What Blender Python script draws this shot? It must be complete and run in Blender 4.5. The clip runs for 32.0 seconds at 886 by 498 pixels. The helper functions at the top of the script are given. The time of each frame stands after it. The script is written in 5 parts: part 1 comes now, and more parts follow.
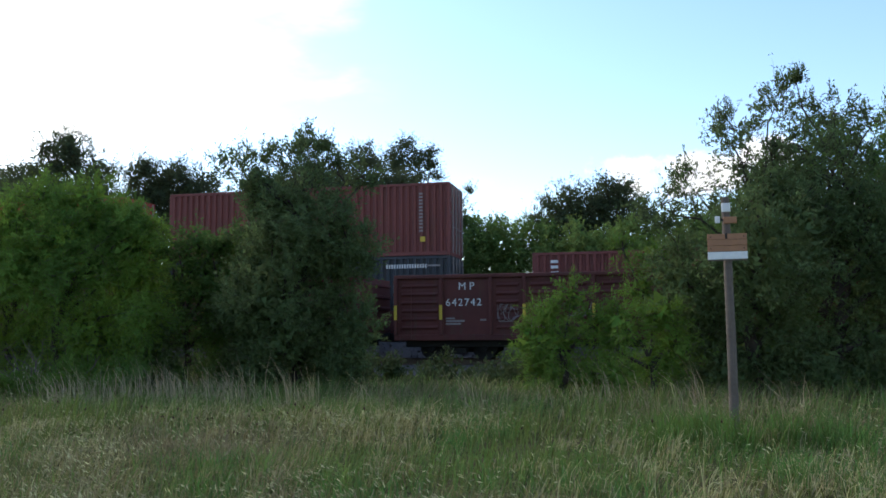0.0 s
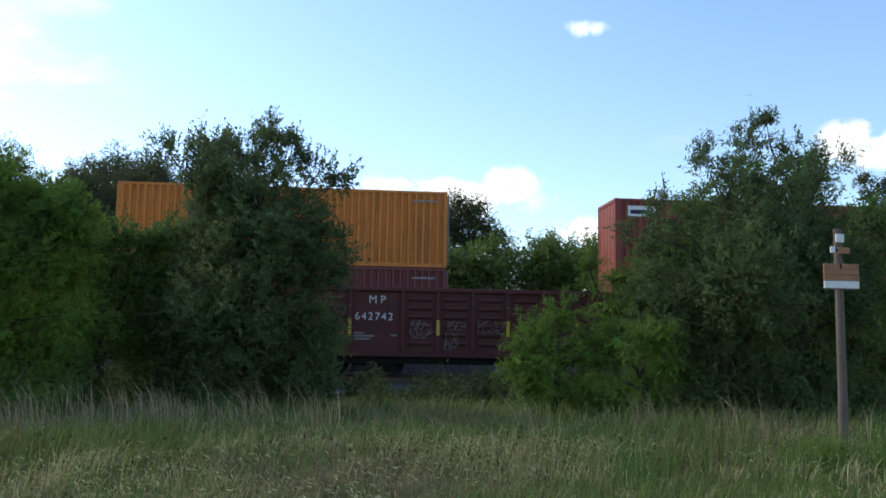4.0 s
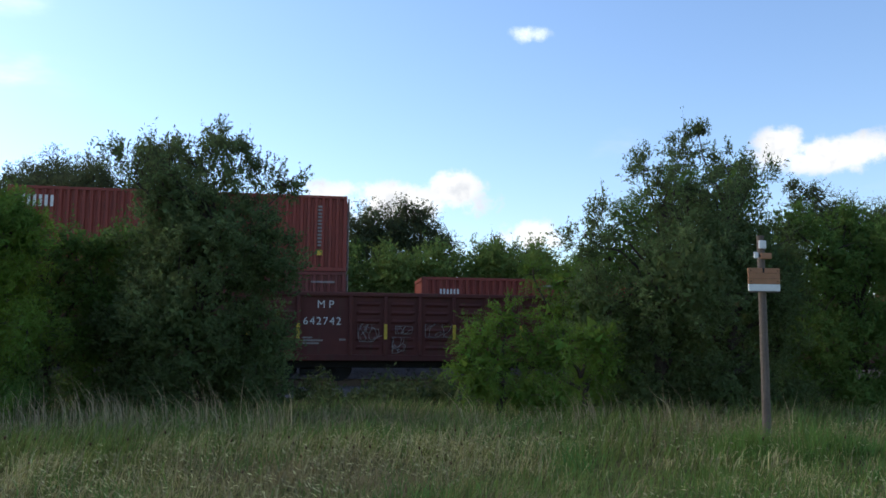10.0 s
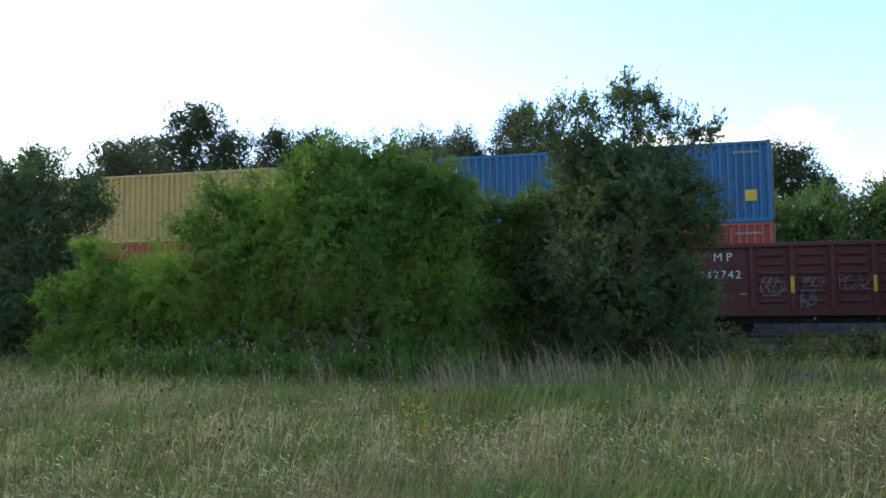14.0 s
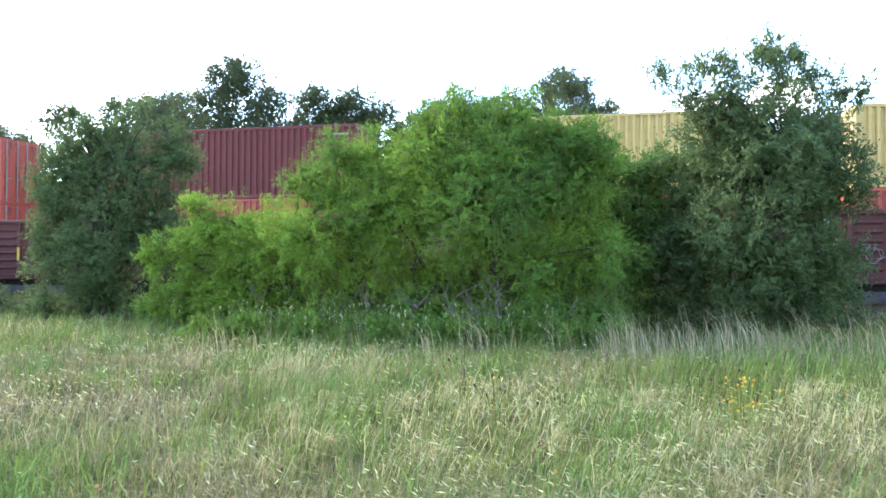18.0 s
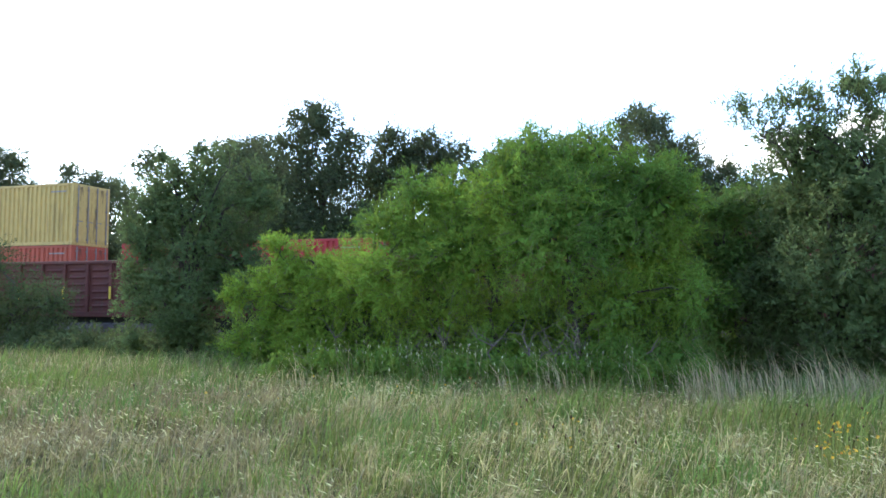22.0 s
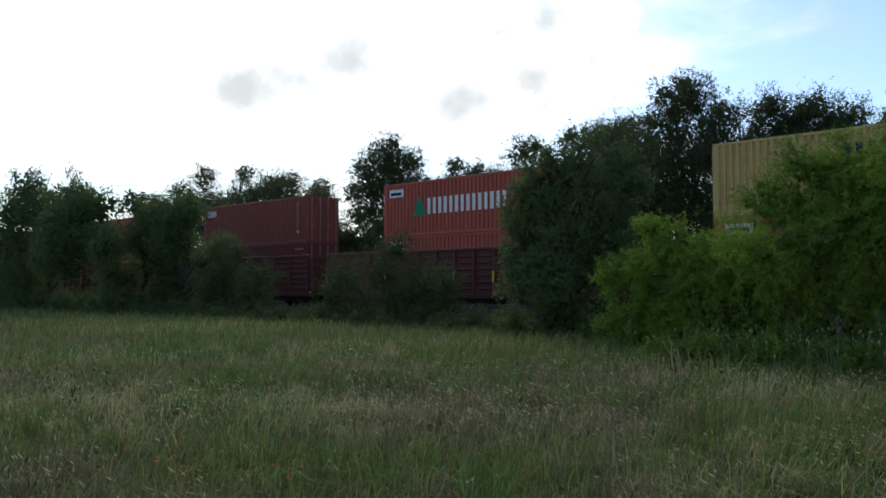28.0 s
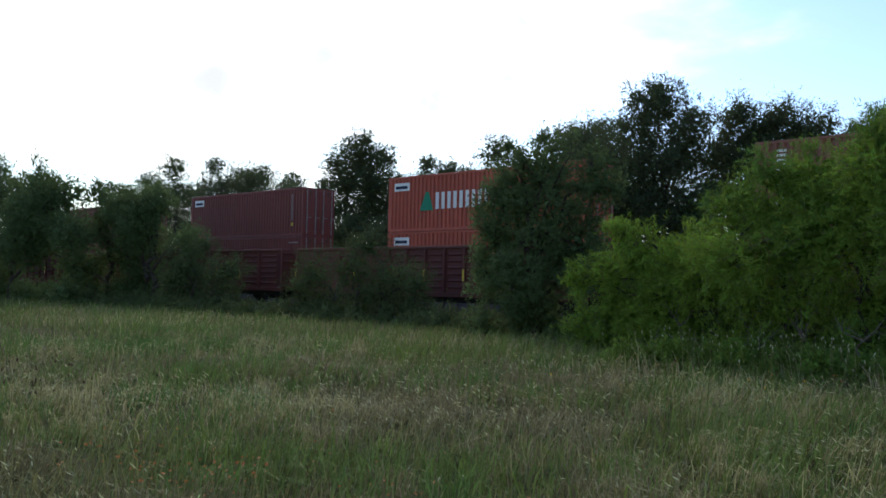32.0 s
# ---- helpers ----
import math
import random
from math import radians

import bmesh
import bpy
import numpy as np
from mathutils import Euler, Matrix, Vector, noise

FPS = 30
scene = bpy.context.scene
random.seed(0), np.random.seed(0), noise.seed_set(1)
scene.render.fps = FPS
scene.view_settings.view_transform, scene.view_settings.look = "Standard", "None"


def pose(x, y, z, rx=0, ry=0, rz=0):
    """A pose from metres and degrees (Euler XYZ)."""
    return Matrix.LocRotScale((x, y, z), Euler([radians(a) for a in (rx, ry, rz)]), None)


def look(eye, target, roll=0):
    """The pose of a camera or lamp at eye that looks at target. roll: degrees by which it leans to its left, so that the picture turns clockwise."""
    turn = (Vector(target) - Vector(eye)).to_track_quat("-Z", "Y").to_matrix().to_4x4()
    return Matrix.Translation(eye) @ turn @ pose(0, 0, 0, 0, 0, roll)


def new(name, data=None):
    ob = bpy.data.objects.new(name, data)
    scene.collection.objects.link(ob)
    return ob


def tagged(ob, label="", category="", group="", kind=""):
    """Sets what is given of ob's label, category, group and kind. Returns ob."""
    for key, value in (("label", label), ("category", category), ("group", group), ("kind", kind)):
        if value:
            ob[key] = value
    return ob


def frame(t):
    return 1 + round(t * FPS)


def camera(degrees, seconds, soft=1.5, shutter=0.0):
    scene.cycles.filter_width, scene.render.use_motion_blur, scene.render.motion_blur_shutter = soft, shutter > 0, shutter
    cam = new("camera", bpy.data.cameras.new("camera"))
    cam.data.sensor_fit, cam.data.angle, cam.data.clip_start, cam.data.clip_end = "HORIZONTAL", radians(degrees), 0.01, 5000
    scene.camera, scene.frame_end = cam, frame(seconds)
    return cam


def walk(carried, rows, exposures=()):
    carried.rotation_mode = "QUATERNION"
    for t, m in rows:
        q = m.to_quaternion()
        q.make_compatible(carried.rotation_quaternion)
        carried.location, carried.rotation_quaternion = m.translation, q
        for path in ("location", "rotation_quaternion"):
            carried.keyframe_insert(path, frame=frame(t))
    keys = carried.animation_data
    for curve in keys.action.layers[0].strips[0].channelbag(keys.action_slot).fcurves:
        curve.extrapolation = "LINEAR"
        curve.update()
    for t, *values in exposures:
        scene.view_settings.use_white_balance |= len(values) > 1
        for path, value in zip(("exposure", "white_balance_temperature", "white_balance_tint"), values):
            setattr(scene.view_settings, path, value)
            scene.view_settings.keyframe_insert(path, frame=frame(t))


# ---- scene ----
PATH = [
    (0.0, pose(5.18, -0.19, 1.59, 95.21, 0.52, 12.41)),
    (0.5, pose(3.89, 0.21, 1.59, 95.57, 0.70, 11.06)),
    (1.0, pose(2.70, 0.52, 1.58, 96.42, 0.18, 2.27)),
    (1.5, pose(1.74, 0.57, 1.59, 96.51, -0.02, 0.86)),
    (2.0, pose(1.02, 0.50, 1.60, 96.34, 0.54, -0.81)),
    (2.5, pose(0.43, 0.51, 1.60, 96.29, 0.76, -3.48)),
    (4.5, pose(0.04, 0.48, 1.61, 96.23, -1.28, -4.86)),
    (5.0, pose(0.04, 0.17, 1.61, 96.01, -0.62, -3.89)),
    (5.5, pose(0.06, 0.10, 1.61, 95.88, 0.23, -3.86)),
    (6.0, pose(0.06, 0.07, 1.62, 95.80, 0.56, -3.76)),
    (6.5, pose(0.05, 0.05, 1.62, 95.80, 0.38, -4.27)),
    (7.0, pose(0.03, 0.04, 1.62, 95.98, 0.18, -6.24)),
    (7.5, pose(0.02, 0.03, 1.61, 96.29, 0.11, -8.21)),
    (8.0, pose(0.02, 0.02, 1.60, 96.46, 0.03, -9.07)),
    (8.5, pose(0.01, 0.01, 1.60, 96.58, -0.24, -9.41)),
    (9.0, pose(-0.00, 0.00, 1.60, 96.63, -0.17, -9.37)),
    (9.5, pose(-0.02, -0.01, 1.59, 96.65, -0.21, -9.05)),
    (10.0, pose(-0.06, -0.01, 1.59, 96.62, -0.49, -8.74)),
    (10.5, pose(-0.10, 0.03, 1.60, 96.14, -0.85, 4.44)),
    (11.0, pose(-0.15, 0.07, 1.61, 96.72, -0.67, 14.17)),
    (11.5, pose(-0.19, 0.10, 1.62, 96.88, -0.68, 23.68)),
    (12.0, pose(-0.28, 0.12, 1.62, 96.74, -0.14, 24.59)),
    (12.5, pose(-0.50, 0.10, 1.61, 96.20, -0.04, 21.97)),
    (13.0, pose(-0.90, 0.14, 1.60, 96.04, -0.98, 16.68)),
    (13.5, pose(-1.43, 0.27, 1.59, 95.69, -1.24, 14.60)),
    (14.0, pose(-1.98, 0.41, 1.57, 93.72, 0.70, 13.97)),
    (14.5, pose(-2.65, 0.40, 1.58, 92.41, 2.52, 13.31)),
    (15.0, pose(-3.37, 0.40, 1.58, 91.54, 0.78, 12.70)),
    (15.5, pose(-4.26, 0.37, 1.59, 92.18, 1.64, 12.12)),
    (17.5, pose(-5.14, 0.34, 1.60, 91.03, -0.53, 12.30)),
    (18.0, pose(-5.14, 0.35, 1.60, 91.09, -0.08, 12.83)),
    (18.5, pose(-5.14, 0.35, 1.60, 91.04, 0.16, 12.98)),
    (19.0, pose(-5.15, 0.36, 1.60, 90.94, 0.03, 12.97)),
    (19.5, pose(-5.15, 0.36, 1.60, 91.43, 0.81, 13.18)),
    (20.0, pose(-5.14, 0.35, 1.59, 92.51, 1.02, 13.97)),
    (20.5, pose(-5.14, 0.35, 1.60, 93.05, 0.71, 14.34)),
    (21.0, pose(-5.15, 0.35, 1.60, 93.41, 0.46, 14.58)),
    (21.5, pose(-5.15, 0.36, 1.60, 93.65, 0.01, 14.87)),
    (22.0, pose(-5.15, 0.36, 1.60, 93.78, -0.13, 18.12)),
    (22.5, pose(-5.15, 0.36, 1.60, 94.12, -0.24, 26.13)),
    (23.0, pose(-5.15, 0.37, 1.60, 94.45, 0.18, 29.27)),
    (23.5, pose(-5.15, 0.37, 1.60, 91.30, 0.46, 35.47)),
    (24.0, pose(-5.15, 0.37, 1.60, 91.47, -1.12, 41.62)),
    (24.5, pose(-5.16, 0.37, 1.60, 92.65, 3.28, 46.89)),
    (26.5, pose(-5.18, 0.38, 1.60, 94.29, 0.25, 47.53)),
    (27.0, pose(-5.18, 0.39, 1.60, 93.56, 0.48, 45.48)),
    (27.5, pose(-5.18, 0.40, 1.60, 92.50, 0.73, 43.92)),
    (28.0, pose(-5.18, 0.40, 1.60, 92.55, 0.05, 43.68)),
    (28.5, pose(-5.18, 0.40, 1.60, 92.62, -0.05, 43.59)),
    (29.0, pose(-5.18, 0.40, 1.60, 92.73, -0.33, 43.34)),
    (29.5, pose(-5.19, 0.40, 1.60, 92.89, -0.47, 43.04)),
    (30.0, pose(-5.19, 0.41, 1.61, 92.89, -0.42, 42.82)),
    (30.5, pose(-5.19, 0.41, 1.61, 92.87, -1.06, 42.48)),
    (31.0, pose(-5.19, 0.41, 1.61, 92.68, -1.09, 42.16)),
    (31.5, pose(-5.20, 0.41, 1.61, 92.56, -0.94, 41.86)),
    (32.0, pose(-5.20, 0.41, 1.61, 92.42, -1.24, 41.56)),
]
EXPOSURES = [(0, 0.25), (5, 0.1), (9, 0.05), (10, -0.06), (11, -0.03), (12, -0.22), (13.0, 0.15), (13.3, 0.25), (14.1, 0.72), (15.0, 2.05), (17.5, 2.2), (20.4, 2.3), (21.0, 2.0), (21.5, 1.80), (22.0, 1.55), (23.0, 0.75), (24.0, 1.1), (24.5, 0.95), (26.0, -0.75), (27.0, -0.95), (28.0, -0.42), (29.0, -0.12), (32, -0.12)]
cam = camera(56.7, 32.0, soft=1.65)
walk(cam, PATH, EXPOSURES)

# ---- light ----
SUN_YAW, SUN_ELEV = 55.0, 33.0     # degrees to the left of the track's normal, and up
sun_dir = Vector((-math.sin(radians(SUN_YAW)) * math.cos(radians(SUN_ELEV)), math.cos(radians(SUN_YAW)) * math.cos(radians(SUN_ELEV)), math.sin(radians(SUN_ELEV))))


def socket(tree, a, b):
    tree.links.new(a, b)


def math_node(tree, op, a, b=None, clamp=False):
    n = tree.nodes.new("ShaderNodeMath")
    n.operation, n.use_clamp = op, clamp
    for i, v in enumerate((a, b)):
        if v is None:
            continue
        if isinstance(v, (int, float)):
            n.inputs[i].default_value = v
        else:
            tree.links.new(v, n.inputs[i])
    return n.outputs[0]


def vec_math(tree, op, a, b):
    n = tree.nodes.new("ShaderNodeVectorMath")
    n.operation = op
    for i, v in enumerate((a, b)):
        if isinstance(v, (tuple, list, Vector)):
            n.inputs[i].default_value = v
        else:
            tree.links.new(v, n.inputs[i])
    return n


def mix_rgb(tree, fac, a, b):
    n = tree.nodes.new("ShaderNodeMix")
    n.data_type = "RGBA"
    for s, v in ((n.inputs[0], fac), (n.inputs[6], a), (n.inputs[7], b)):
        if isinstance(v, (int, float)):
            s.default_value = v
        elif isinstance(v, (tuple, list)):
            s.default_value = (*v, 1) if len(v) == 3 else v
        else:
            tree.links.new(v, s)
    return n.outputs[2]


def ramp(tree, fac, lo, hi):
    n = tree.nodes.new("ShaderNodeMapRange")
    n.interpolation_type = "SMOOTHSTEP"
    n.inputs[1].default_value, n.inputs[2].default_value = lo, hi
    tree.links.new(fac, n.inputs[0])
    return n.outputs[0]


def sky_world():
    world = bpy.data.worlds.new("sky")
    scene.world = world
    world.use_nodes = True
    t = world.node_tree
    t.nodes.clear()
    sky = t.nodes.new("ShaderNodeTexSky")
    sky.sky_type, sky.sun_disc = "NISHITA", False
    sky.sun_elevation, sky.sun_rotation = radians(SUN_ELEV), radians(-SUN_YAW)
    sky.dust_density, sky.air_density = 0.5, 1.2
    coord = t.nodes.new("ShaderNodeTexCoord").outputs["Generated"]
    way = vec_math(t, "NORMALIZE", coord, (0, 0, 0)).outputs[0]
    split = t.nodes.new("ShaderNodeSeparateXYZ")
    socket(t, way, split.inputs[0])
    # a high cloud layer: the direction meets a flat sheet overhead
    up = math_node(t, "MAXIMUM", math_node(t, "ADD", split.outputs[2], 0.10), 0.02)
    flat = vec_math(t, "DIVIDE", way, (1, 1, 1))
    comb = t.nodes.new("ShaderNodeCombineXYZ")
    for i in range(3):
        socket(t, up, comb.inputs[i])
    socket(t, comb.outputs[0], flat.inputs[1])
    puffs = t.nodes.new("ShaderNodeTexNoise")
    puffs.inputs["Scale"].default_value, puffs.inputs["Detail"].default_value, puffs.inputs["Roughness"].default_value = 1.1, 7, 0.55
    socket(t, flat.outputs[0], puffs.inputs["Vector"])
    fine = t.nodes.new("ShaderNodeTexNoise")
    fine.inputs["Scale"].default_value, fine.inputs["Detail"].default_value, fine.inputs["Roughness"].default_value = 20, 8, 0.6
    socket(t, way, fine.inputs["Vector"])
    # thin bright cloud veil round the sun
    toward = vec_math(t, "DOT_PRODUCT", way, sun_dir).outputs["Value"]
    veil = ramp(t, math_node(t, "ADD", toward, math_node(t, "MULTIPLY", math_node(t, "SUBTRACT", puffs.outputs[0], 0.5), 0.30)), VEIL[0], VEIL[1])

    broad = t.nodes.new("ShaderNodeTexNoise")
    broad.inputs["Scale"].default_value, broad.inputs["Detail"].default_value, broad.inputs["Roughness"].default_value = 11, 5, 0.5
    socket(t, way, broad.inputs["Vector"])

    def heaps(rows, ragged, soft, rough=None):
        heap = None
        for yaw, elev, wide, high in rows:
            a, e = radians(yaw), radians(elev)
            d = (-math.sin(a) * math.cos(e), math.cos(a) * math.cos(e), math.sin(e))
            off = vec_math(t, "SUBTRACT", way, d).outputs[0]
            u = math_node(t, "DIVIDE", vec_math(t, "DOT_PRODUCT", off, (math.cos(a), math.sin(a), 0)).outputs["Value"], radians(wide))
            s2 = t.nodes.new("ShaderNodeSeparateXYZ")
            socket(t, off, s2.inputs[0])
            w = math_node(t, "DIVIDE", s2.outputs[2], radians(high))
            one = math_node(t, "SUBTRACT", 1.0, math_node(t, "ADD", math_node(t, "MULTIPLY", u, u), math_node(t, "MULTIPLY", w, w)))
            heap = one if heap is None else math_node(t, "MAXIMUM", heap, one)
        return ramp(t, math_node(t, "ADD", heap, math_node(t, "MULTIPLY", math_node(t, "SUBTRACT", (rough or fine).outputs[0], 0.5), ragged)), 0.0, soft)

    cumulus, shaded, wisp = heaps(CLOUDS, 4.6, 0.9), heaps(GREY_CLOUDS, 3.4, 1.5, broad), heaps(WISPS, 6.0, 2.6)
    dim = ramp(t, fine.outputs[0], 0.40, 0.75)
    scaled = vec_math(t, "MULTIPLY", sky.outputs[0], tuple(SKY_GAIN * k for k in SKY_TINT))
    c = mix_rgb(t, math_node(t, "MULTIPLY", veil, 0.85), scaled.outputs[0], VEIL_WHITE)
    c = mix_rgb(t, math_node(t, "MULTIPLY", ramp(t, puffs.outputs[0], 0.60, 0.85), 0.5), c, (1.0, 1.02, 1.05))
    near = ramp(t, toward, 0.78, 0.94)
    glow = vec_math(t, "ADD", (1.22, 1.21, 1.19), (0, 0, 0))
    lift = t.nodes.new("ShaderNodeCombineXYZ")
    for i in range(3):
        socket(t, math_node(t, "MULTIPLY", near, 1.5), lift.inputs[i])
    socket(t, lift.outputs[0], glow.inputs[1])
    c = mix_rgb(t, cumulus, c, mix_rgb(t, math_node(t, "MULTIPLY", dim, 0.75), glow.outputs[0], (0.62, 0.68, 0.78)))
    c = mix_rgb(t, wisp, c, (1.6, 1.62, 1.62))
    c = mix_rgb(t, math_node(t, "MULTIPLY", shaded, 0.85), c, (0.80, 0.85, 0.86))
    bg = t.nodes.new("ShaderNodeBackground")
    bg.inputs["Strength"].default_value = SKY_STRENGTH
    socket(t, c, bg.inputs["Color"])
    out = t.nodes.new("ShaderNodeOutputWorld")
    socket(t, bg.outputs[0], out.inputs[0])


# heaped clouds: yaw to the left, elevation, half width, half height, in degrees
CLOUDS = [(-4, 9.8, 7.5, 1.6), (-9.3, 11.0, 2.4, 1.5), (-15, 7.4, 2.4, 1.4), (-34.5, 12.1, 5.5, 1.3), (-31.5, 13.1, 1.7, 1.2), (-43, 13, 5, 1.8), (33.6, 17.4, 3.4, 2.4), (37.5, 14.8, 4.0, 2.6), (41, 18, 5, 3.5), (29.2, 14.6, 0.9, 0.5), (28, 22.6, 2.0, 1.0), (31.5, 23.2, 1.5, 0.9)]
GREY_CLOUDS = [(66.2, 18.4, 5.5, 3.2), (58.5, 13.9, 6.5, 2.7), (54, 14.2, 4.0, 1.6), (49.1, 14.9, 6.0, 3.0), (41.9, 12.9, 5.2, 2.8), (37.5, 14.5, 3.0, 1.8), (36.7, 19.1, 5.5, 3.0), (55, 23.5, 11, 2.0), (22, 24, 4, 1.5), (36, 23.2, 3.0, 1.2)]
WISPS = [(-15, 21.2, 1.6, 0.6), (-20.3, 22.9, 1.3, 0.7)]
SKY_GAIN, SKY_STRENGTH, SKY_TINT, VEIL, VEIL_WHITE = 0.20, 1.0, (0.85, 0.96, 1.16), (0.84, 0.96), (2.3, 2.32, 2.3)
sky_world()
sun = new("sun", bpy.data.lights.new("sun", "SUN"))
sun.data.energy, sun.data.angle, sun.data.color = 2.2, radians(10), (1.0, 0.94, 0.82)
sun.matrix_world = look((0, 0, 40), Vector((0, 0, 40)) - sun_dir)


# ---- materials ----
def material(name, color, rough=0.8, var=0.25, scale=6.0, bump=0.15, metal=0.0, object_color=False, dirt_shade=0.0, island=0.0, translucent=0.0, second=None, spec=0.3):
    m = bpy.data.materials.new(name)
    m.use_nodes = True
    t = m.node_tree
    b = t.nodes["Principled BSDF"]
    b.inputs["Roughness"].default_value, b.inputs["Metallic"].default_value = rough, metal
    b.inputs["Specular IOR Level"].default_value = spec
    co = t.nodes.new("ShaderNodeTexCoord").outputs["Object"]
    n1 = t.nodes.new("ShaderNodeTexNoise")
    n1.inputs["Scale"].default_value, n1.inputs["Detail"].default_value = scale, 8
    n2 = t.nodes.new("ShaderNodeTexNoise")
    n2.inputs["Scale"].default_value, n2.inputs["Detail"].default_value = scale / 9, 4
    socket(t, co, n1.inputs["Vector"]), socket(t, co, n2.inputs["Vector"])
    if object_color:
        info = t.nodes.new("ShaderNodeObjectInfo")
        base = info.outputs["Color"]
    else:
        rgb = t.nodes.new("ShaderNodeRGB")
        rgb.outputs[0].default_value = (*color, 1)
        base = rgb.outputs[0]
    if second:
        base = mix_rgb(t, ramp(t, n2.outputs[0], 0.40, 0.60), base, second)
    hsv = t.nodes.new("ShaderNodeHueSaturation")
    v = math_node(t, "ADD", 1 - var, math_node(t, "MULTIPLY", math_node(t, "ADD", n1.outputs[0], n2.outputs[0]), var))
    if island:
        geo = t.nodes.new("ShaderNodeNewGeometry")
        r = geo.outputs["Random Per Island"]
        v = math_node(t, "MULTIPLY", v, math_node(t, "ADD", 1 - island, math_node(t, "MULTIPLY", r, 2 * island)))
        socket(t, math_node(t, "ADD", 0.5 - 0.02, math_node(t, "MULTIPLY", r, 0.04)), hsv.inputs["Hue"])
    socket(t, v, hsv.inputs["Value"])
    socket(t, base, hsv.inputs["Color"])
    c = hsv.outputs[0]
    if dirt_shade:
        streak = t.nodes.new("ShaderNodeMapping")
        streak.inputs["Scale"].default_value = (5, 5, 0.5)
        socket(t, co, streak.inputs["Vector"])
        n3 = t.nodes.new("ShaderNodeTexNoise")
        n3.inputs["Scale"].default_value, n3.inputs["Detail"].default_value = 1.0, 6
        socket(t, streak.outputs[0], n3.inputs["Vector"])
        c = mix_rgb(t, math_node(t, "MULTIPLY", ramp(t, n3.outputs[0], 0.50, 0.75), dirt_shade), c, (0.09, 0.055, 0.035))
    socket(t, c, b.inputs["Base Color"])
    if bump:
        bp = t.nodes.new("ShaderNodeBump")
        bp.inputs["Strength"].default_value, bp.inputs["Distance"].default_value = bump, 0.02
        socket(t, n1.outputs[0], bp.inputs["Height"])
        socket(t, bp.outputs[0], b.inputs["Normal"])
    if translucent:
        tr = t.nodes.new("ShaderNodeBsdfTranslucent")
        socket(t, c, tr.inputs["Color"])
        mx = t.nodes.new("ShaderNodeMixShader")
        mx.inputs[0].default_value = translucent
        socket(t, b.outputs[0], mx.inputs[1]), socket(t, tr.outputs[0], mx.inputs[2])
        socket(t, mx.outputs[0], t.nodes["Material Output"].inputs[0])
    return m


PAINT = material("container_paint", (0, 0, 0), 0.55, 0.30, 3.0, 0.1, object_color=True, dirt_shade=0.35)
# door grime, laid on heavier to put the end faces' shade into the colour
SHADED_DOOR_PAINT = material("shaded_door_paint", (0, 0, 0), 0.6, 0.35, 4.0, 0.1, object_color=True, dirt_shade=0.85)
GOND = material("gondola_paint", (0.135, 0.038, 0.029), 0.7, 0.4, 3.0, 0.2, dirt_shade=0.45, second=(0.100, 0.031, 0.025))
DARK_STEEL = material("dark_steel", (0.025, 0.022, 0.02), 0.7, 0.4, 5.0, 0.2)
RAIL = material("rail_steel", (0.16, 0.11, 0.08), 0.5, 0.3, 8.0, 0.1, metal=0.6)
BAR_STEEL = material("rusty_bar", (0.24, 0.20, 0.18), 0.6, 0.4, 8.0, 0.1, metal=0.2)
WHITE = material("white_paint", (0.72, 0.70, 0.66), 0.7, 0.35, 12.0, 0.05)
FADED = material("faded_white", (0.30, 0.25, 0.23), 0.8, 0.5, 20.0, 0.05)
YELLOW = material("yellow_reflective", (0.62, 0.42, 0.05), 0.5, 0.4, 8.0, 0.05)
NAVY = material("navy_mark", (0.015, 0.02, 0.05), 0.7, 0.3, 8.0, 0.05)
GREEN = material("green_mark", (0.02, 0.22, 0.12), 0.7, 0.3, 8.0, 0.05)
BALLAST = material("ballast", (0.135, 0.115, 0.105), 0.95, 0.6, 22.0, 1.0)
TIE = material("creosoted_timber", (0.06, 0.045, 0.035), 0.9, 0.5, 9.0, 0.5)
SOIL = material("meadow_soil", (0.062, 0.066, 0.026), 0.95, 0.6, 6.0, 0.9, second=(0.070, 0.062, 0.028), spec=0.04)
BARK = material("bark", (0.055, 0.043, 0.034), 0.9, 0.5, 14.0, 0.8)
POST = material("weathered_timber", (0.13, 0.10, 0.08), 0.9, 0.5, 18.0, 0.6)
SIGN_TAN = material("faded_tan_board", (0.35, 0.17, 0.09), 0.8, 0.4, 10.0, 0.1)
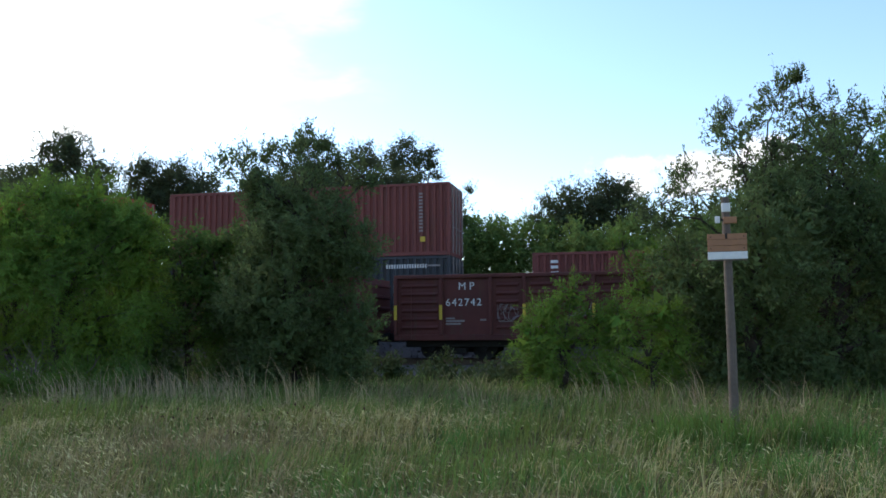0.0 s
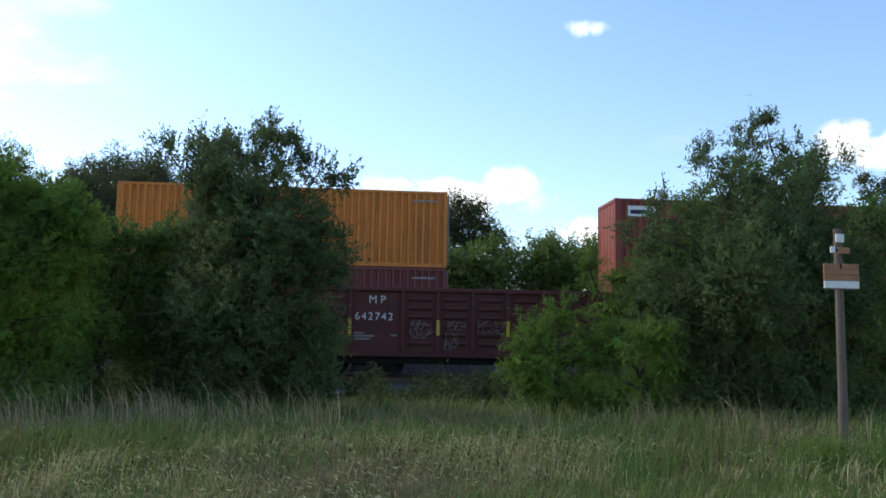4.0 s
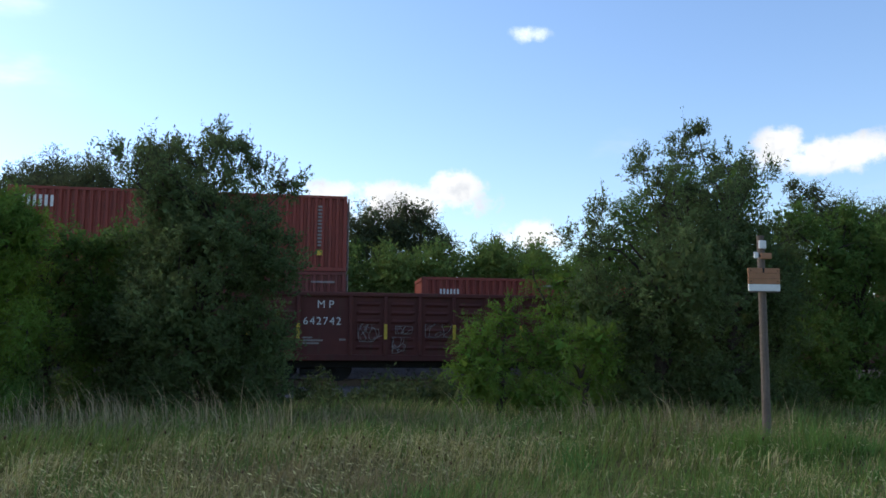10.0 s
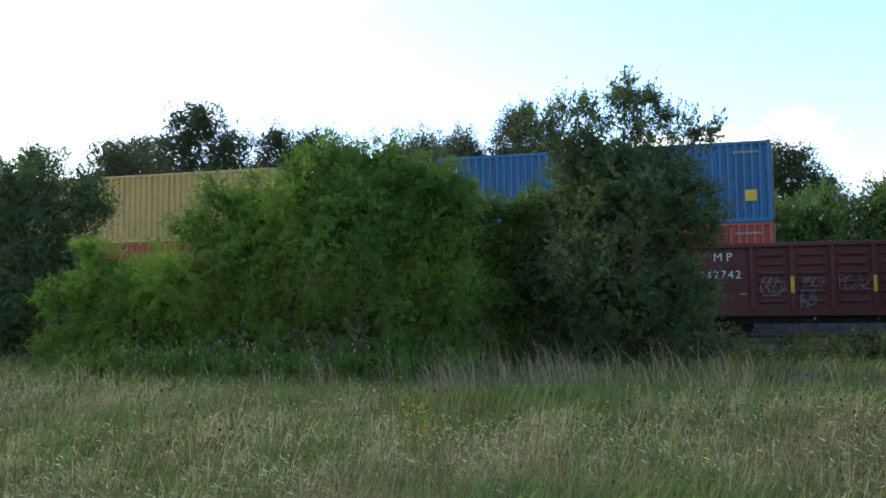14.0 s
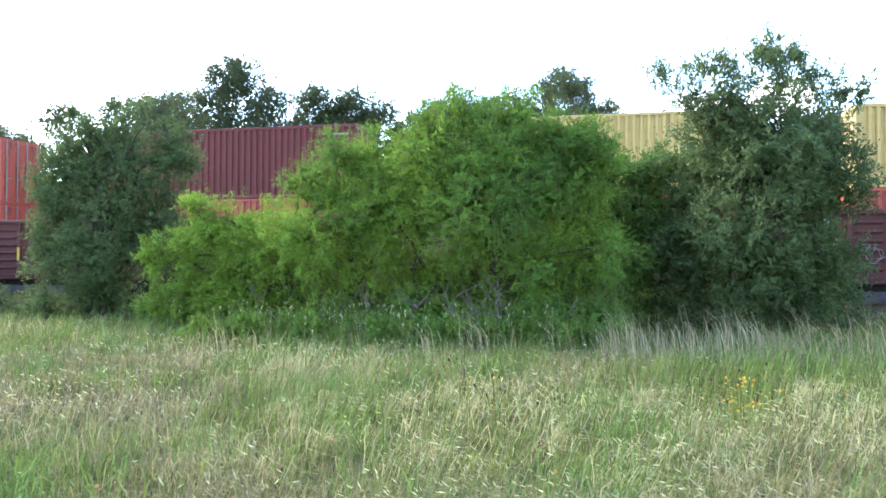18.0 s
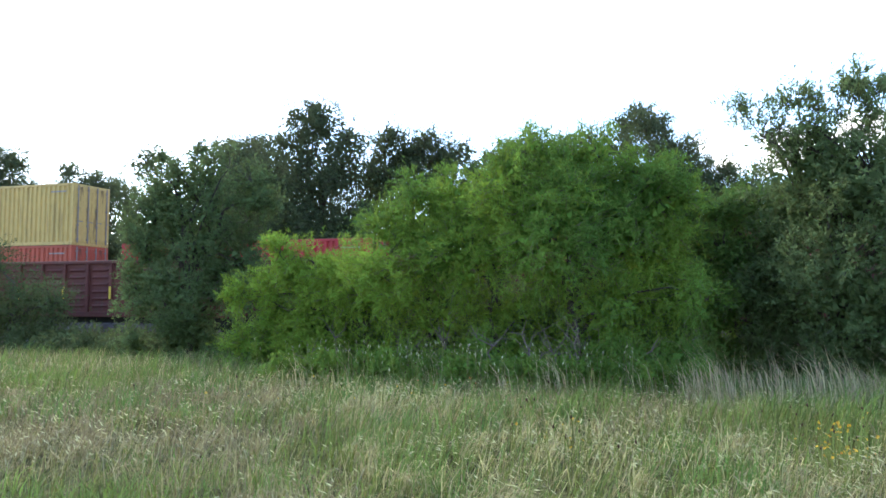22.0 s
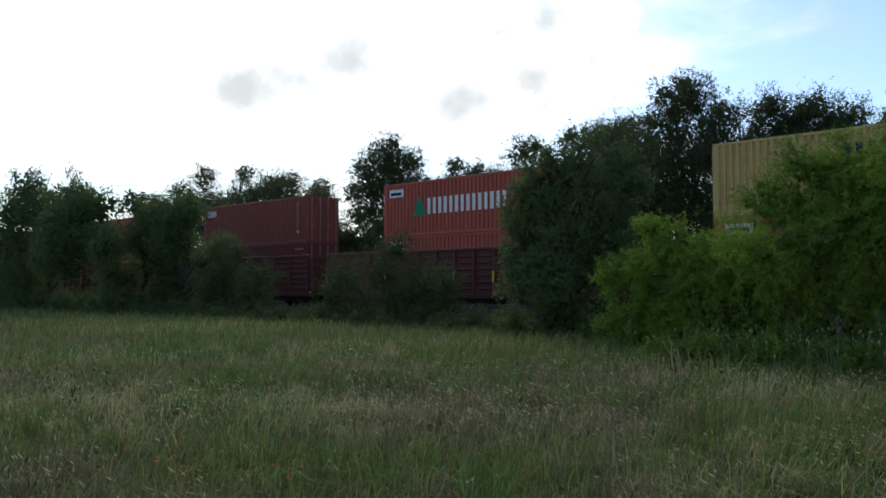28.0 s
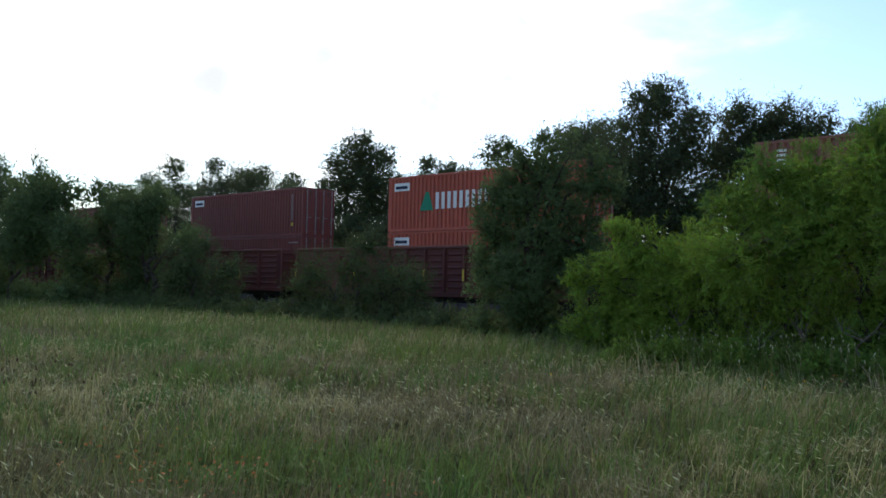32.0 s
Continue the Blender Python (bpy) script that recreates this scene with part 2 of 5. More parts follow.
LEAF = {
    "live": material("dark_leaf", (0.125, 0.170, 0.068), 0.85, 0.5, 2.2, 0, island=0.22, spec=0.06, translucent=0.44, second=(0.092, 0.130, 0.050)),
    "oak": material("oak_leaf", (0.100, 0.122, 0.060), 0.85, 0.5, 1.4, 0, island=0.20, spec=0.06, translucent=0.44, second=(0.080, 0.102, 0.048)),
    "mesq": material("mesquite_leaf", (0.194, 0.290, 0.042), 0.85, 0.5, 1.6, 0, island=0.24, spec=0.06, translucent=0.40, second=(0.105, 0.185, 0.040)),
    "light": material("light_leaf", (0.148, 0.238, 0.044), 0.85, 0.5, 2.2, 0, island=0.16, spec=0.06, translucent=0.40, second=(0.105, 0.168, 0.030)),
    "green": material("green_leaf", (0.122, 0.196, 0.048), 0.85, 0.5, 2.2, 0, island=0.16, spec=0.06, translucent=0.36, second=(0.092, 0.152, 0.040)),
    "olive": material("olive_leaf", (0.084, 0.107, 0.042), 0.85, 0.5, 2.2, 0, island=0.16, spec=0.06, translucent=0.30, second=(0.066, 0.088, 0.036)),
    "hedge": material("hedge_leaf", (0.155, 0.222, 0.062), 0.85, 0.5, 1.4, 0, island=0.16, spec=0.06, translucent=0.42, second=(0.115, 0.175, 0.048)),
}
TWIG = material("grey_twig", (0.135, 0.105, 0.085), 0.9, 0.4, 12.0, 0.2)
GRASS = material("grass", (0.160, 0.188, 0.052), 0.75, 0.5, 1.6, 0, island=0.42, translucent=0.35, second=(0.180, 0.170, 0.074), spec=0.1)
LUSH = material("lush_grass", (0.120, 0.182, 0.048), 0.75, 0.5, 2.4, 0, island=0.50, translucent=0.35, second=(0.120, 0.165, 0.040), spec=0.1)
TUFT = material("tuft_grass", (0.085, 0.185, 0.045), 0.75, 0.5, 2.4, 0, island=0.40, translucent=0.35, second=(0.110, 0.180, 0.040), spec=0.1)
THATCH = material("thatch", (0.075, 0.085, 0.028), 0.9, 0.5, 3.0, 0, island=0.4, second=(0.100, 0.085, 0.038), spec=0.05)
STRAW = material("straw_grass", (0.38, 0.335, 0.165), 0.8, 0.35, 1.6, 0, island=0.40, translucent=0.25, second=(0.215, 0.178, 0.098), spec=0.1)
SEEDHEAD = material("pale_seed_head", (0.40, 0.375, 0.20), 0.85, 0.3, 2.0, 0, island=0.45, translucent=0.3)
PLUME = material("pale_plume", (0.37, 0.29, 0.17), 0.85, 0.3, 2.0, 0, island=0.30, translucent=0.25)
SEED = material("dark_seed_head", (0.052, 0.024, 0.012), 0.9, 0.4, 5.0, 0)
ORANGE_PETAL = material("orange_petal", (0.50, 0.15, 0.05), 0.7, 0.3, 5.0, 0, island=0.3, translucent=0.2)
YELLOW_PETAL = material("yellow_petal", (0.60, 0.34, 0.02), 0.7, 0.3, 5.0, 0, island=0.3, translucent=0.2)
WHITE_PETAL = material("white_petal", (0.36, 0.36, 0.20), 0.7, 0.3, 5.0, 0, island=0.3, translucent=0.2)


# ---- building helpers ----
def mesh_of(name, bm, *mats):
    me = bpy.data.meshes.new(name)
    bm.to_mesh(me)
    bm.free()
    for m in mats:
        me.materials.append(m)
    return me


def part(name, me, parent, label="", at=None):
    """One mesh object under a thing or a part."""
    ob = new(name, me)
    ob.parent = parent
    if at is not None:
        ob.matrix_basis = at
    if label:
        tagged(ob, label)
    return ob


def box_into(bm, x0, x1, y0, y1, z0, z1, bevel=0.0):
    r = bmesh.ops.create_cube(bm, size=1, matrix=Matrix.Translation(((x0 + x1) / 2, (y0 + y1) / 2, (z0 + z1) / 2)) @ Matrix.Diagonal((x1 - x0, y1 - y0, z1 - z0, 1)))
    if bevel:
        es = list({e for v in r["verts"] for e in v.link_edges})
        bmesh.ops.bevel(bm, geom=es, offset=bevel, segments=1, affect="EDGES")


def box_mesh(name, x0, x1, y0, y1, z0, z1, mat, bevel=0.0):
    bm = bmesh.new()
    box_into(bm, x0, x1, y0, y1, z0, z1, bevel)
    return mesh_of(name, bm, mat)


def cyl_into(bm, p, q, r0, r1=None, seg=12):
    p, q = Vector(p), Vector(q)
    d = q - p
    m = Matrix.Translation((p + q) / 2) @ d.to_track_quat("Z", "Y").to_matrix().to_4x4()
    bmesh.ops.create_cone(bm, cap_ends=True, segments=seg, radius1=r0, radius2=r0 if r1 is None else r1, depth=d.length, matrix=m)


def quick_mesh(name, verts, faces, mat):
    """A mesh from arrays: verts n x 3, faces m x k of one size."""
    me = bpy.data.meshes.new(name)
    k = faces.shape[1]
    me.vertices.add(len(verts))
    me.vertices.foreach_set("co", np.ascontiguousarray(verts, dtype=np.float32).ravel())
    me.loops.add(faces.size)
    me.loops.foreach_set("vertex_index", np.ascontiguousarray(faces, dtype=np.int32).ravel())
    me.polygons.add(len(faces))
    me.polygons.foreach_set("loop_start", np.arange(len(faces), dtype=np.int32) * k)
    me.update(calc_edges=True)
    me.materials.append(mat)
    return me


def thing(name, at, label, category, group="", kind=""):
    ob = new(name)
    ob.matrix_basis = at
    return tagged(ob, label, category, group, kind)


# ---- ground, track bed and rails ----
RAIL_Z, FAR_Z, NEAR_Y, FAR_Y = 0.40, 1.05, 27.45, 32.40


def ground_height(x, y):
    """A level meadow that rises a little towards the far left."""
    return 0.05 * noise.noise(Vector((x * 0.13, y * 0.13, 0)))


def build_ground():
    bm = bmesh.new()
    xs = [-4000, -1200, -400, -200] + [-120 + 4 * i for i in range(45)] + [120, 300, 1000, 4000]
    ys = [-4000, -800, -200, -60] + [-20 + 2.5 * i for i in range(17)] + [23.2, 24, 60, 120, 400, 1500, 4000]
    grid = [[bm.verts.new((x, y, ground_height(x, y) if abs(x) < 130 and abs(y) < 24 else 0.0)) for x in xs] for y in ys]
    for a, b in zip(grid, grid[1:]):
        for i in range(len(xs) - 1):
            bm.faces.new((a[i], a[i + 1], b[i + 1], b[i]))
    tagged(new("ground", mesh_of("ground", bm, SOIL)), "dry meadow soil under tall wild grass", "ground", kind="structure")
    bm = bmesh.new()
    prof = [(24.3, -0.05), (25.4, 0.16), (26.0, 0.24), (29.1, 0.24), (29.5, 0.30), (30.7, 0.89), (34.2, 0.89), (35.6, 0.3), (37.2, -0.05)]
    nx = 420
    rows = []
    for i in range(nx + 1):
        x = -860 + 1640 * i / nx
        rows.append([bm.verts.new((x, y + 0.12 * noise.noise(Vector((x * 0.4, y, 3))), z + 0.03 * noise.noise(Vector((x, y, 5))))) for y, z in prof])
    for a, b in zip(rows, rows[1:]):
        for j in range(len(prof) - 1):
            bm.faces.new((a[j], b[j], b[j + 1], a[j + 1]))
    tagged(new("track_bed", mesh_of("track_bed", bm, BALLAST)), "bed of grey crushed stone ballast under two tracks", "track bed", kind="structure")
    for y, z in ((NEAR_Y, RAIL_Z), (FAR_Y, FAR_Z)):
        for s in (-0.7175, 0.7175):
            bm = bmesh.new()
            box_into(bm, -860, 780, y + s - 0.035, y + s + 0.035, z - 0.045, z)
            box_into(bm, -860, 780, y + s - 0.01, y + s + 0.01, z - 0.15, z - 0.04)
            box_into(bm, -860, 780, y + s - 0.07, y + s + 0.07, z - 0.17, z - 0.145)
            tagged(new("rail", mesh_of("rail", bm, RAIL)), "rusty brown steel rail on timber ties", "rail", "track rails", "structure")
    for y, z in ((NEAR_Y, RAIL_Z), (FAR_Y, FAR_Z)):
        tie = box_mesh("tie", -0.11, 0.11, -1.3, 1.3, z - 0.28, z - 0.165, TIE, 0.01)
        bed = tagged(new("tie_row"), "row of dark creosoted timber ties in ballast", "railway ties", kind="structure")
        for i in range(120):
            part("tie", tie, bed, at=pose(-58 + 0.6 * i + random.uniform(-0.03, 0.03), y, 0, 0, 0, random.uniform(-1, 1)))
    bm = bmesh.new()
    rng = random.Random(4)
    for i in range(9000):
        y = rng.choice((rng.uniform(25.2, 29.3), rng.uniform(29.5, 30.9), rng.uniform(29.5, 30.9)))
        z = 0.16 + (y - 25.2) * 0.02 if y < 29.4 else 0.30 + (y - 29.5) * 0.49
        r = rng.uniform(0.03, 0.07)
        c = Vector((rng.uniform(-58, 16), y, z + 0.03))
        vs = [bm.verts.new(c + Vector((rng.uniform(-r, r), rng.uniform(-r, r), rng.uniform(-r, r)))) for _ in range(4)]
        for f in ((0, 1, 2), (0, 2, 3), (0, 3, 1), (1, 3, 2)):
            bm.faces.new([vs[k] for k in f])
    tagged(new("ballast_stones", mesh_of("ballast_stones", bm, BALLAST)), "loose grey ballast stones", "stones", kind="stuff")


build_ground()


# ---- gondola cars ----
GL, GW = 16.6, 3.1
G_TOP, G_BOT = 2.79, 0.65


def gondola_meshes():
    """Meshes in the car's space: x from its left end, y = 0 on the centre line, z from the rail."""
    m = {}
    m["top_chord"] = box_mesh("top_chord", 0, GL, -0.09, 0.05, G_TOP - 0.13, G_TOP, GOND, 0.02)
    m["side_sill"] = box_mesh("side_sill", 0, GL, -0.06, 0.05, G_BOT, G_BOT + 0.2, GOND, 0.02)
    # an added dark strip that stands in for the shadow below the side
    m["under_sill"] = box_mesh("under_sill", 0.3, GL - 0.3, 0.30, 0.42, G_BOT - 0.22, G_BOT + 0.12, DARK_STEEL, 0.02)
    m["rib"] = box_mesh("rib", -0.06, 0.06, -0.12, 0.02, G_BOT + 0.18, G_TOP - 0.12, GOND, 0.02)
    for name, w, ridges in (("panel_wide", 1.58, True), ("panel_mark", 1.62, False), ("panel", 1.09, True)):
        bm = bmesh.new()
        line = [(G_BOT + 0.15, 0.0)]
        for k in range(6 if ridges else 0):
            z = G_BOT + 0.42 + 0.27 * k
            line += [(z - 0.07, 0.0), (z, -0.05), (z + 0.07, 0.0)]
        line.append((G_TOP - 0.1, 0.0))
        cols = [[bm.verts.new((x, y * k + 0.001, z)) for z, y in line] for x, k in ((0.06, 0), (0.16, 0), (0.22, 1), (w - 0.22, 1), (w - 0.16, 0), (w - 0.06, 0))]
        for a, b in zip(cols, cols[1:]):
            for q in range(len(line) - 1):
                bm.faces.new((a[q], b[q], b[q + 1], a[q + 1]))
        back = [bm.verts.new(p) for p in ((0.06, 0.03, G_BOT + 0.15), (w - 0.06, 0.03, G_BOT + 0.15), (w - 0.06, 0.03, G_TOP - 0.1), (0.06, 0.03, G_TOP - 0.1))]
        bm.faces.new(back[::-1])
        bm.faces.new((cols[0][-1], cols[-1][-1], back[2], back[3]))
        m[name] = mesh_of("side_panel", bm, GOND)
    m["floor"] = box_mesh("floor", 0.02, GL - 0.02, -1.5, 1.5, G_BOT + 0.12, G_BOT + 0.2, DARK_STEEL)
    bm = bmesh.new()
    line = [(G_BOT + 0.1, 0.0)]
    for k in range(5):
        z = G_BOT + 0.25 + 0.40 * k
        line += [(z, 0.0), (z + 0.02, -0.06), (z + 0.10, -0.06), (z + 0.12, 0.0)]
    line.append((G_TOP - 0.02, 0.0))
    line += [(G_TOP - 0.02, 0.06), (G_BOT + 0.1, 0.06)]
    ends = [[bm.verts.new((x, y, z)) for z, x in line] for y in (-1.5, 1.5)]
    for q in range(len(line)):
        r = (q + 1) % len(line)
        bm.faces.new((ends[0][q], ends[0][r], ends[1][r], ends[1][q]))
    m["end"] = mesh_of("end_wall", bm, GOND)
    m["sill"] = box_mesh("centre_sill", -0.3, GL + 0.3, -0.17, 0.17, 0.62, 0.84, DARK_STEEL)
    bm = bmesh.new()
    for s in (-1, 1):
        box_into(bm, -0.95, 0.95, s * 1.0 - 0.07, s * 1.0 + 0.07, 0.42, 0.58, 0.03)
        box_into(bm, -0.35, 0.35, s * 1.0 - 0.08, s * 1.0 + 0.08, 0.20, 0.44, 0.05)
        for e in (-0.88, 0.88):
            cyl_into(bm, (e, s * 0.92, 0.42), (e, s * 1.12, 0.42), 0.13, seg=10)
    box_into(bm, -0.15, 0.15, -1.0, 1.0, 0.28, 0.45)
    m["truck"] = mesh_of("truck_frame", bm, DARK_STEEL)
    bm = bmesh.new()
    cyl_into(bm, (0, -0.80, 0.42), (0, -0.67, 0.42), 0.42, seg=20)
    cyl_into(bm, (0, 0.67, 0.42), (0, 0.80, 0.42), 0.42, seg=20)
    cyl_into(bm, (0, -0.7, 0.42), (0, 0.7, 0.42), 0.08, seg=10)
    m["wheelset"] = mesh_of("wheelset", bm, DARK_STEEL)
    bm = bmesh.new()
    box_into(bm, 0, 0.42, -0.08, 0.08, 0.75 - 0.12, 0.75 + 0.12, 0.03)
    box_into(bm, 0.30, 0.52, -0.13, 0.10, 0.75 - 0.14, 0.75 + 0.14, 0.04)
    m["coupler"] = mesh_of("coupler", bm, DARK_STEEL)
    m["strip"] = box_mesh("reflective_strip", -0.05, 0.05, -0.128, -0.121, 1.33, 1.80, YELLOW)
    bm = bmesh.new()
    for k in range(5):
        box_into(bm, -0.2, 0.2, -0.2, -0.17, 0.75 + 0.38 * k, 0.78 + 0.38 * k)
    for s in (-0.2, 0.19):
        box_into(bm, s, s + 0.02, -0.2, -0.17, 0.70, 2.4)
    m["ladder"] = mesh_of("ladder", bm, GOND)
    return m


GM = gondola_meshes()
RIBS = [0.06, 1.58, 3.2] + [3.2 + 1.09 * k for k in range(1, 10)]
RIBS += [14.6, GL - 0.06]


def letters(text, size, x, y, z, parent, mat, label="", name="lettering", spread=1.0):
    cu = bpy.data.curves.new(name, "FONT")
    cu.body, cu.size, cu.extrude, cu.space_character = text, size, 0.003, spread
    cu.materials.append(mat)
    ob = new(name, cu)
    ob.parent = parent
    ob.matrix_basis = pose(x, y, z, 90, 0, 0)
    if label:
        tagged(ob, label)
    return ob


def scribble_mesh(seed, w, h):
    """A loopy chalk-like painted scrawl in short flat strokes."""
    rng = random.Random(seed)
    bm = bmesh.new()
    x, z, a = 0.0, h / 2, 0.5
    for i in range(90):
        a += rng.uniform(-1.1, 1.1) + 0.25
        nx = min(max(x + 0.10 * math.cos(a), 0), w) + w / 260
        nz = min(max(z + 0.12 * math.sin(a), 0), h)
        d = Vector((nx - x, 0, nz - z))
        if d.length > 0.01:
            n = Vector((-d.z, 0, d.x)).normalized() * 0.0075
            vs = [bm.verts.new(p) for p in (Vector((x, 0, z)) - n, Vector((nx, 0, nz)) - n, Vector((nx, 0, nz)) + n, Vector((x, 0, z)) + n)]
            bm.faces.new(vs)
        x, z = nx, nz
        if x > w:
            x = 0.1
    return mesh_of("painted_scrawl", bm, FADED)


def gondola(x, lettered=False, label="dark red-brown steel gondola freight car parked on the near track"):
    g = thing("gondola_car", pose(x, NEAR_Y, RAIL_Z), label, "freight car", "parked gondola cars")
    for s, turn in ((-1, 0), (1, 180)):
        frame_at = pose(0, -GW / 2 + 0.06, 0) if s < 0 else pose(GL, GW / 2 - 0.06, 0, 0, 0, 180)
        part("top_chord", GM["top_chord"], g, at=frame_at)
        part("side_sill", GM["side_sill"], g, at=frame_at)
        part("under_sill", GM["under_sill"], g, at=frame_at)
        for i, r in enumerate(RIBS):
            part("rib", GM["rib"], g, at=frame_at @ pose(r, 0, 0))
            if i + 1 < len(RIBS):
                w = RIBS[i + 1] - r
                me = GM["panel_mark"] if i == 1 else GM["panel_wide"] if w > 1.3 else GM["panel"]
                part("side_panel", me, g, at=frame_at @ pose(r, 0, 0))
        for r in (RIBS[0], RIBS[1], RIBS[3], RIBS[5], RIBS[7], RIBS[9], RIBS[11]):
            part("reflective_strip", GM["strip"], g, "faded yellow reflective strip", at=frame_at @ pose(r, 0, 0))
        part("ladder", GM["ladder"], g, at=frame_at @ pose(0.4, 0, 0))
    part("floor", GM["floor"], g)
    part("end_wall", GM["end"], g)
    part("end_wall", GM["end"], g, at=pose(GL, 0, 0, 0, 0, 180))
    part("centre_sill", GM["sill"], g)
    for cx in (2.0, GL - 2.0):
        truck = part("truck", GM["truck"], g, at=pose(cx, 0, 0))
        for e in (-0.88, 0.88):
            part("wheelset", GM["wheelset"], truck, at=pose(e, 0, 0))
    part("coupler", GM["coupler"], g, at=pose(GL, 0, 0))
    part("coupler", GM["coupler"], g, at=pose(0, 0, 0, 0, 0, 180))
    fy = -GW / 2 + 0.06
    if lettered:
        letters("M P", 0.34, 2.14, fy - 0.006, G_TOP - 0.50, g, WHITE, "white painted reporting mark")
        letters("642742", 0.335, 1.72, fy - 0.006, G_TOP - 1.02, g, WHITE, "white painted car number", spread=1.22)
        for k, (lx, lz, lw, lh) in enumerate(((1.72, 0.92, 0.30, 0.05), (1.72, 0.83, 0.62, 0.06), (1.72, 0.74, 0.5, 0.06), (2.85, 0.86, 0.2, 0.06))):
            part("stencil_line", box_mesh("stencil_line", lx, lx + lw, fy - 0.004, fy - 0.001, lz + 0.42, lz + 0.42 + lh, FADED), g)
        for seed, sx, sz, w, h in ((2, 3.42, 1.25, 0.75, 0.55), (5, 4.5, 0.90, 0.9, 0.5), (9, 5.55, 1.4, 0.85, 0.42), (11, 4.6, 1.5, 0.55, 0.25)):
            part("painted_scrawl", scribble_mesh(seed, w, h), g, "scrawled faded white graffiti", at=pose(sx, fy - 0.055, sz))
    return g


gondola(-2.2, True, "dark red-brown steel gondola car with white markings and graffiti")
for gx in (15.45, -19.85, -37.5, -55.2, -72.9, -90.6):
    gondola(gx)


# ---- the moving container train ----
CL, CW, CH = 12.19, 2.44, 2.896
V = 22.0


def container_meshes(length, CH=2.896):
    m = {}
    bm = bmesh.new()
    for y0, y1 in ((-CW / 2, -CW / 2 + 0.07), (CW / 2 - 0.07, CW / 2)):
        box_into(bm, 0, length, y0, y1, 0, 0.15, 0.01)
        box_into(bm, 0, length, y0, y1, CH - 0.11, CH, 0.01)
        for x in (0, length - 0.14):
            box_into(bm, x, x + 0.14, y0 - 0.003, y1 + 0.003, 0.002, CH + 0.002, 0.01)
    for x in (0, length - 0.1):
        box_into(bm, x + 0.004, x + 0.1, -CW / 2 + 0.07, CW / 2 - 0.07, 0, 0.14)
        box_into(bm, x + 0.004, x + 0.1, -CW / 2 + 0.07, CW / 2 - 0.07, CH - 0.12, CH)
    m["frame"] = mesh_of("frame", bm, PAINT)
    n = round(length / 0.278)
    xs, ds = [], []
    for i in range(n):
        a = 0.14 + (length - 0.28) * i / n
        p = (length - 0.28) / n
        for u, d in ((0.0, 0.0), (0.37, 0.0), (0.5, 0.08), (0.87, 0.08)):
            xs.append(a + u * p), ds.append(d)
    xs.append(length - 0.14), ds.append(0)
    bm = bmesh.new()
    lo = [bm.verts.new((x, d, 0.13)) for x, d in zip(xs, ds)]
    hi = [bm.verts.new((x, d, CH - 0.09)) for x, d in zip(xs, ds)]
    for i in range(len(xs) - 1):
        bm.faces.new((lo[i], lo[i + 1], hi[i + 1], hi[i]))
    m["side"] = mesh_of("side_panel", bm, PAINT)
    m["roof"] = box_mesh("roof_panel", 0.1, length - 0.1, -CW / 2 + 0.06, CW / 2 - 0.06, CH - 0.06, CH - 0.02, PAINT)
    m["floor"] = box_mesh("floor", 0.1, length - 0.1, -CW / 2 + 0.06, CW / 2 - 0.06, 0.08, 0.13, DARK_STEEL)
    bm = bmesh.new()
    ys = [-1.15 + 2.3 * i / 20 for i in range(21)]
    for i in range(20):
        da, db = (0.03 if i % 4 in (1, 2) else 0.0), (0.03 if (i + 1) % 4 in (1, 2) else 0.0)
        vs = [bm.verts.new(p) for p in ((0.03 + da, ys[i], 0.12), (0.03 + db, ys[i + 1], 0.12), (0.03 + db, ys[i + 1], CH - 0.1), (0.03 + da, ys[i], CH - 0.1))]
        bm.faces.new(vs)
    m["end"] = mesh_of("end_panel", bm, PAINT)
    bm = bmesh.new()
    box_into(bm, -0.05, 0, 0.01, 1.14, 0.15, CH - 0.13, 0.01)
    for k in range(5):
        box_into(bm, 0, 0.02, 0.06, 1.09, 0.25 + 0.52 * k, 0.55 + 0.52 * k)
    m["door"] = mesh_of("door", bm, SHADED_DOOR_PAINT)
    bm = bmesh.new()
    cyl_into(bm, (0.05, 0, 0.1), (0.05, 0, CH - 0.06), 0.030, seg=8)
    for z in (0.25, 0.9, 1.7, 2.6):
        box_into(bm, 0.0, 0.07, -0.05, 0.05, z, z + 0.06)
    box_into(bm, 0.05, 0.08, -0.02, 0.3, 1.1, 1.14)
    m["bar"] = mesh_of("locking_bar", bm, BAR_STEEL)
    m["casting"] = box_mesh("corner_casting", -0.002, 0.18, -0.085, 0.085, -0.002, 0.12, SHADED_DOOR_PAINT, 0.012)
    return m


CM = {40: container_meshes(CL), 20: container_meshes(6.06, 2.79), 21: container_meshes(6.06)}
MOVERS = []


def strokes(n, w, h, mat, lead=1.0):
    """A brand mark as a row of plain upright bars, the first two perhaps larger: mesh, along, up."""
    small = box_mesh("brand_bar", 0, w * 0.36, -0.004, 0, 0, h, mat)
    large = small if lead == 1.0 else box_mesh("brand_bar", 0, w * lead * 0.36, -0.004, 0, 0, h * lead, mat)
    out, a = [], 0.0
    for i in range(2 * n):
        out.append((large if i < 2 else small, a, 0.0))
        a += w * (lead if i < 2 else 1.0) * 0.66
    return out


def stack(n, w, h, mat):
    """A brand mark as an upright stack of plain blocks: mesh, along, up."""
    block = box_mesh("brand_bar", 0, w, -0.004, 0, -h * 0.35, 0, mat)
    return [(block, 0.0, -i * h * 1.35 - k * h * 0.65) for i in range(n) for k in (0, 1)]


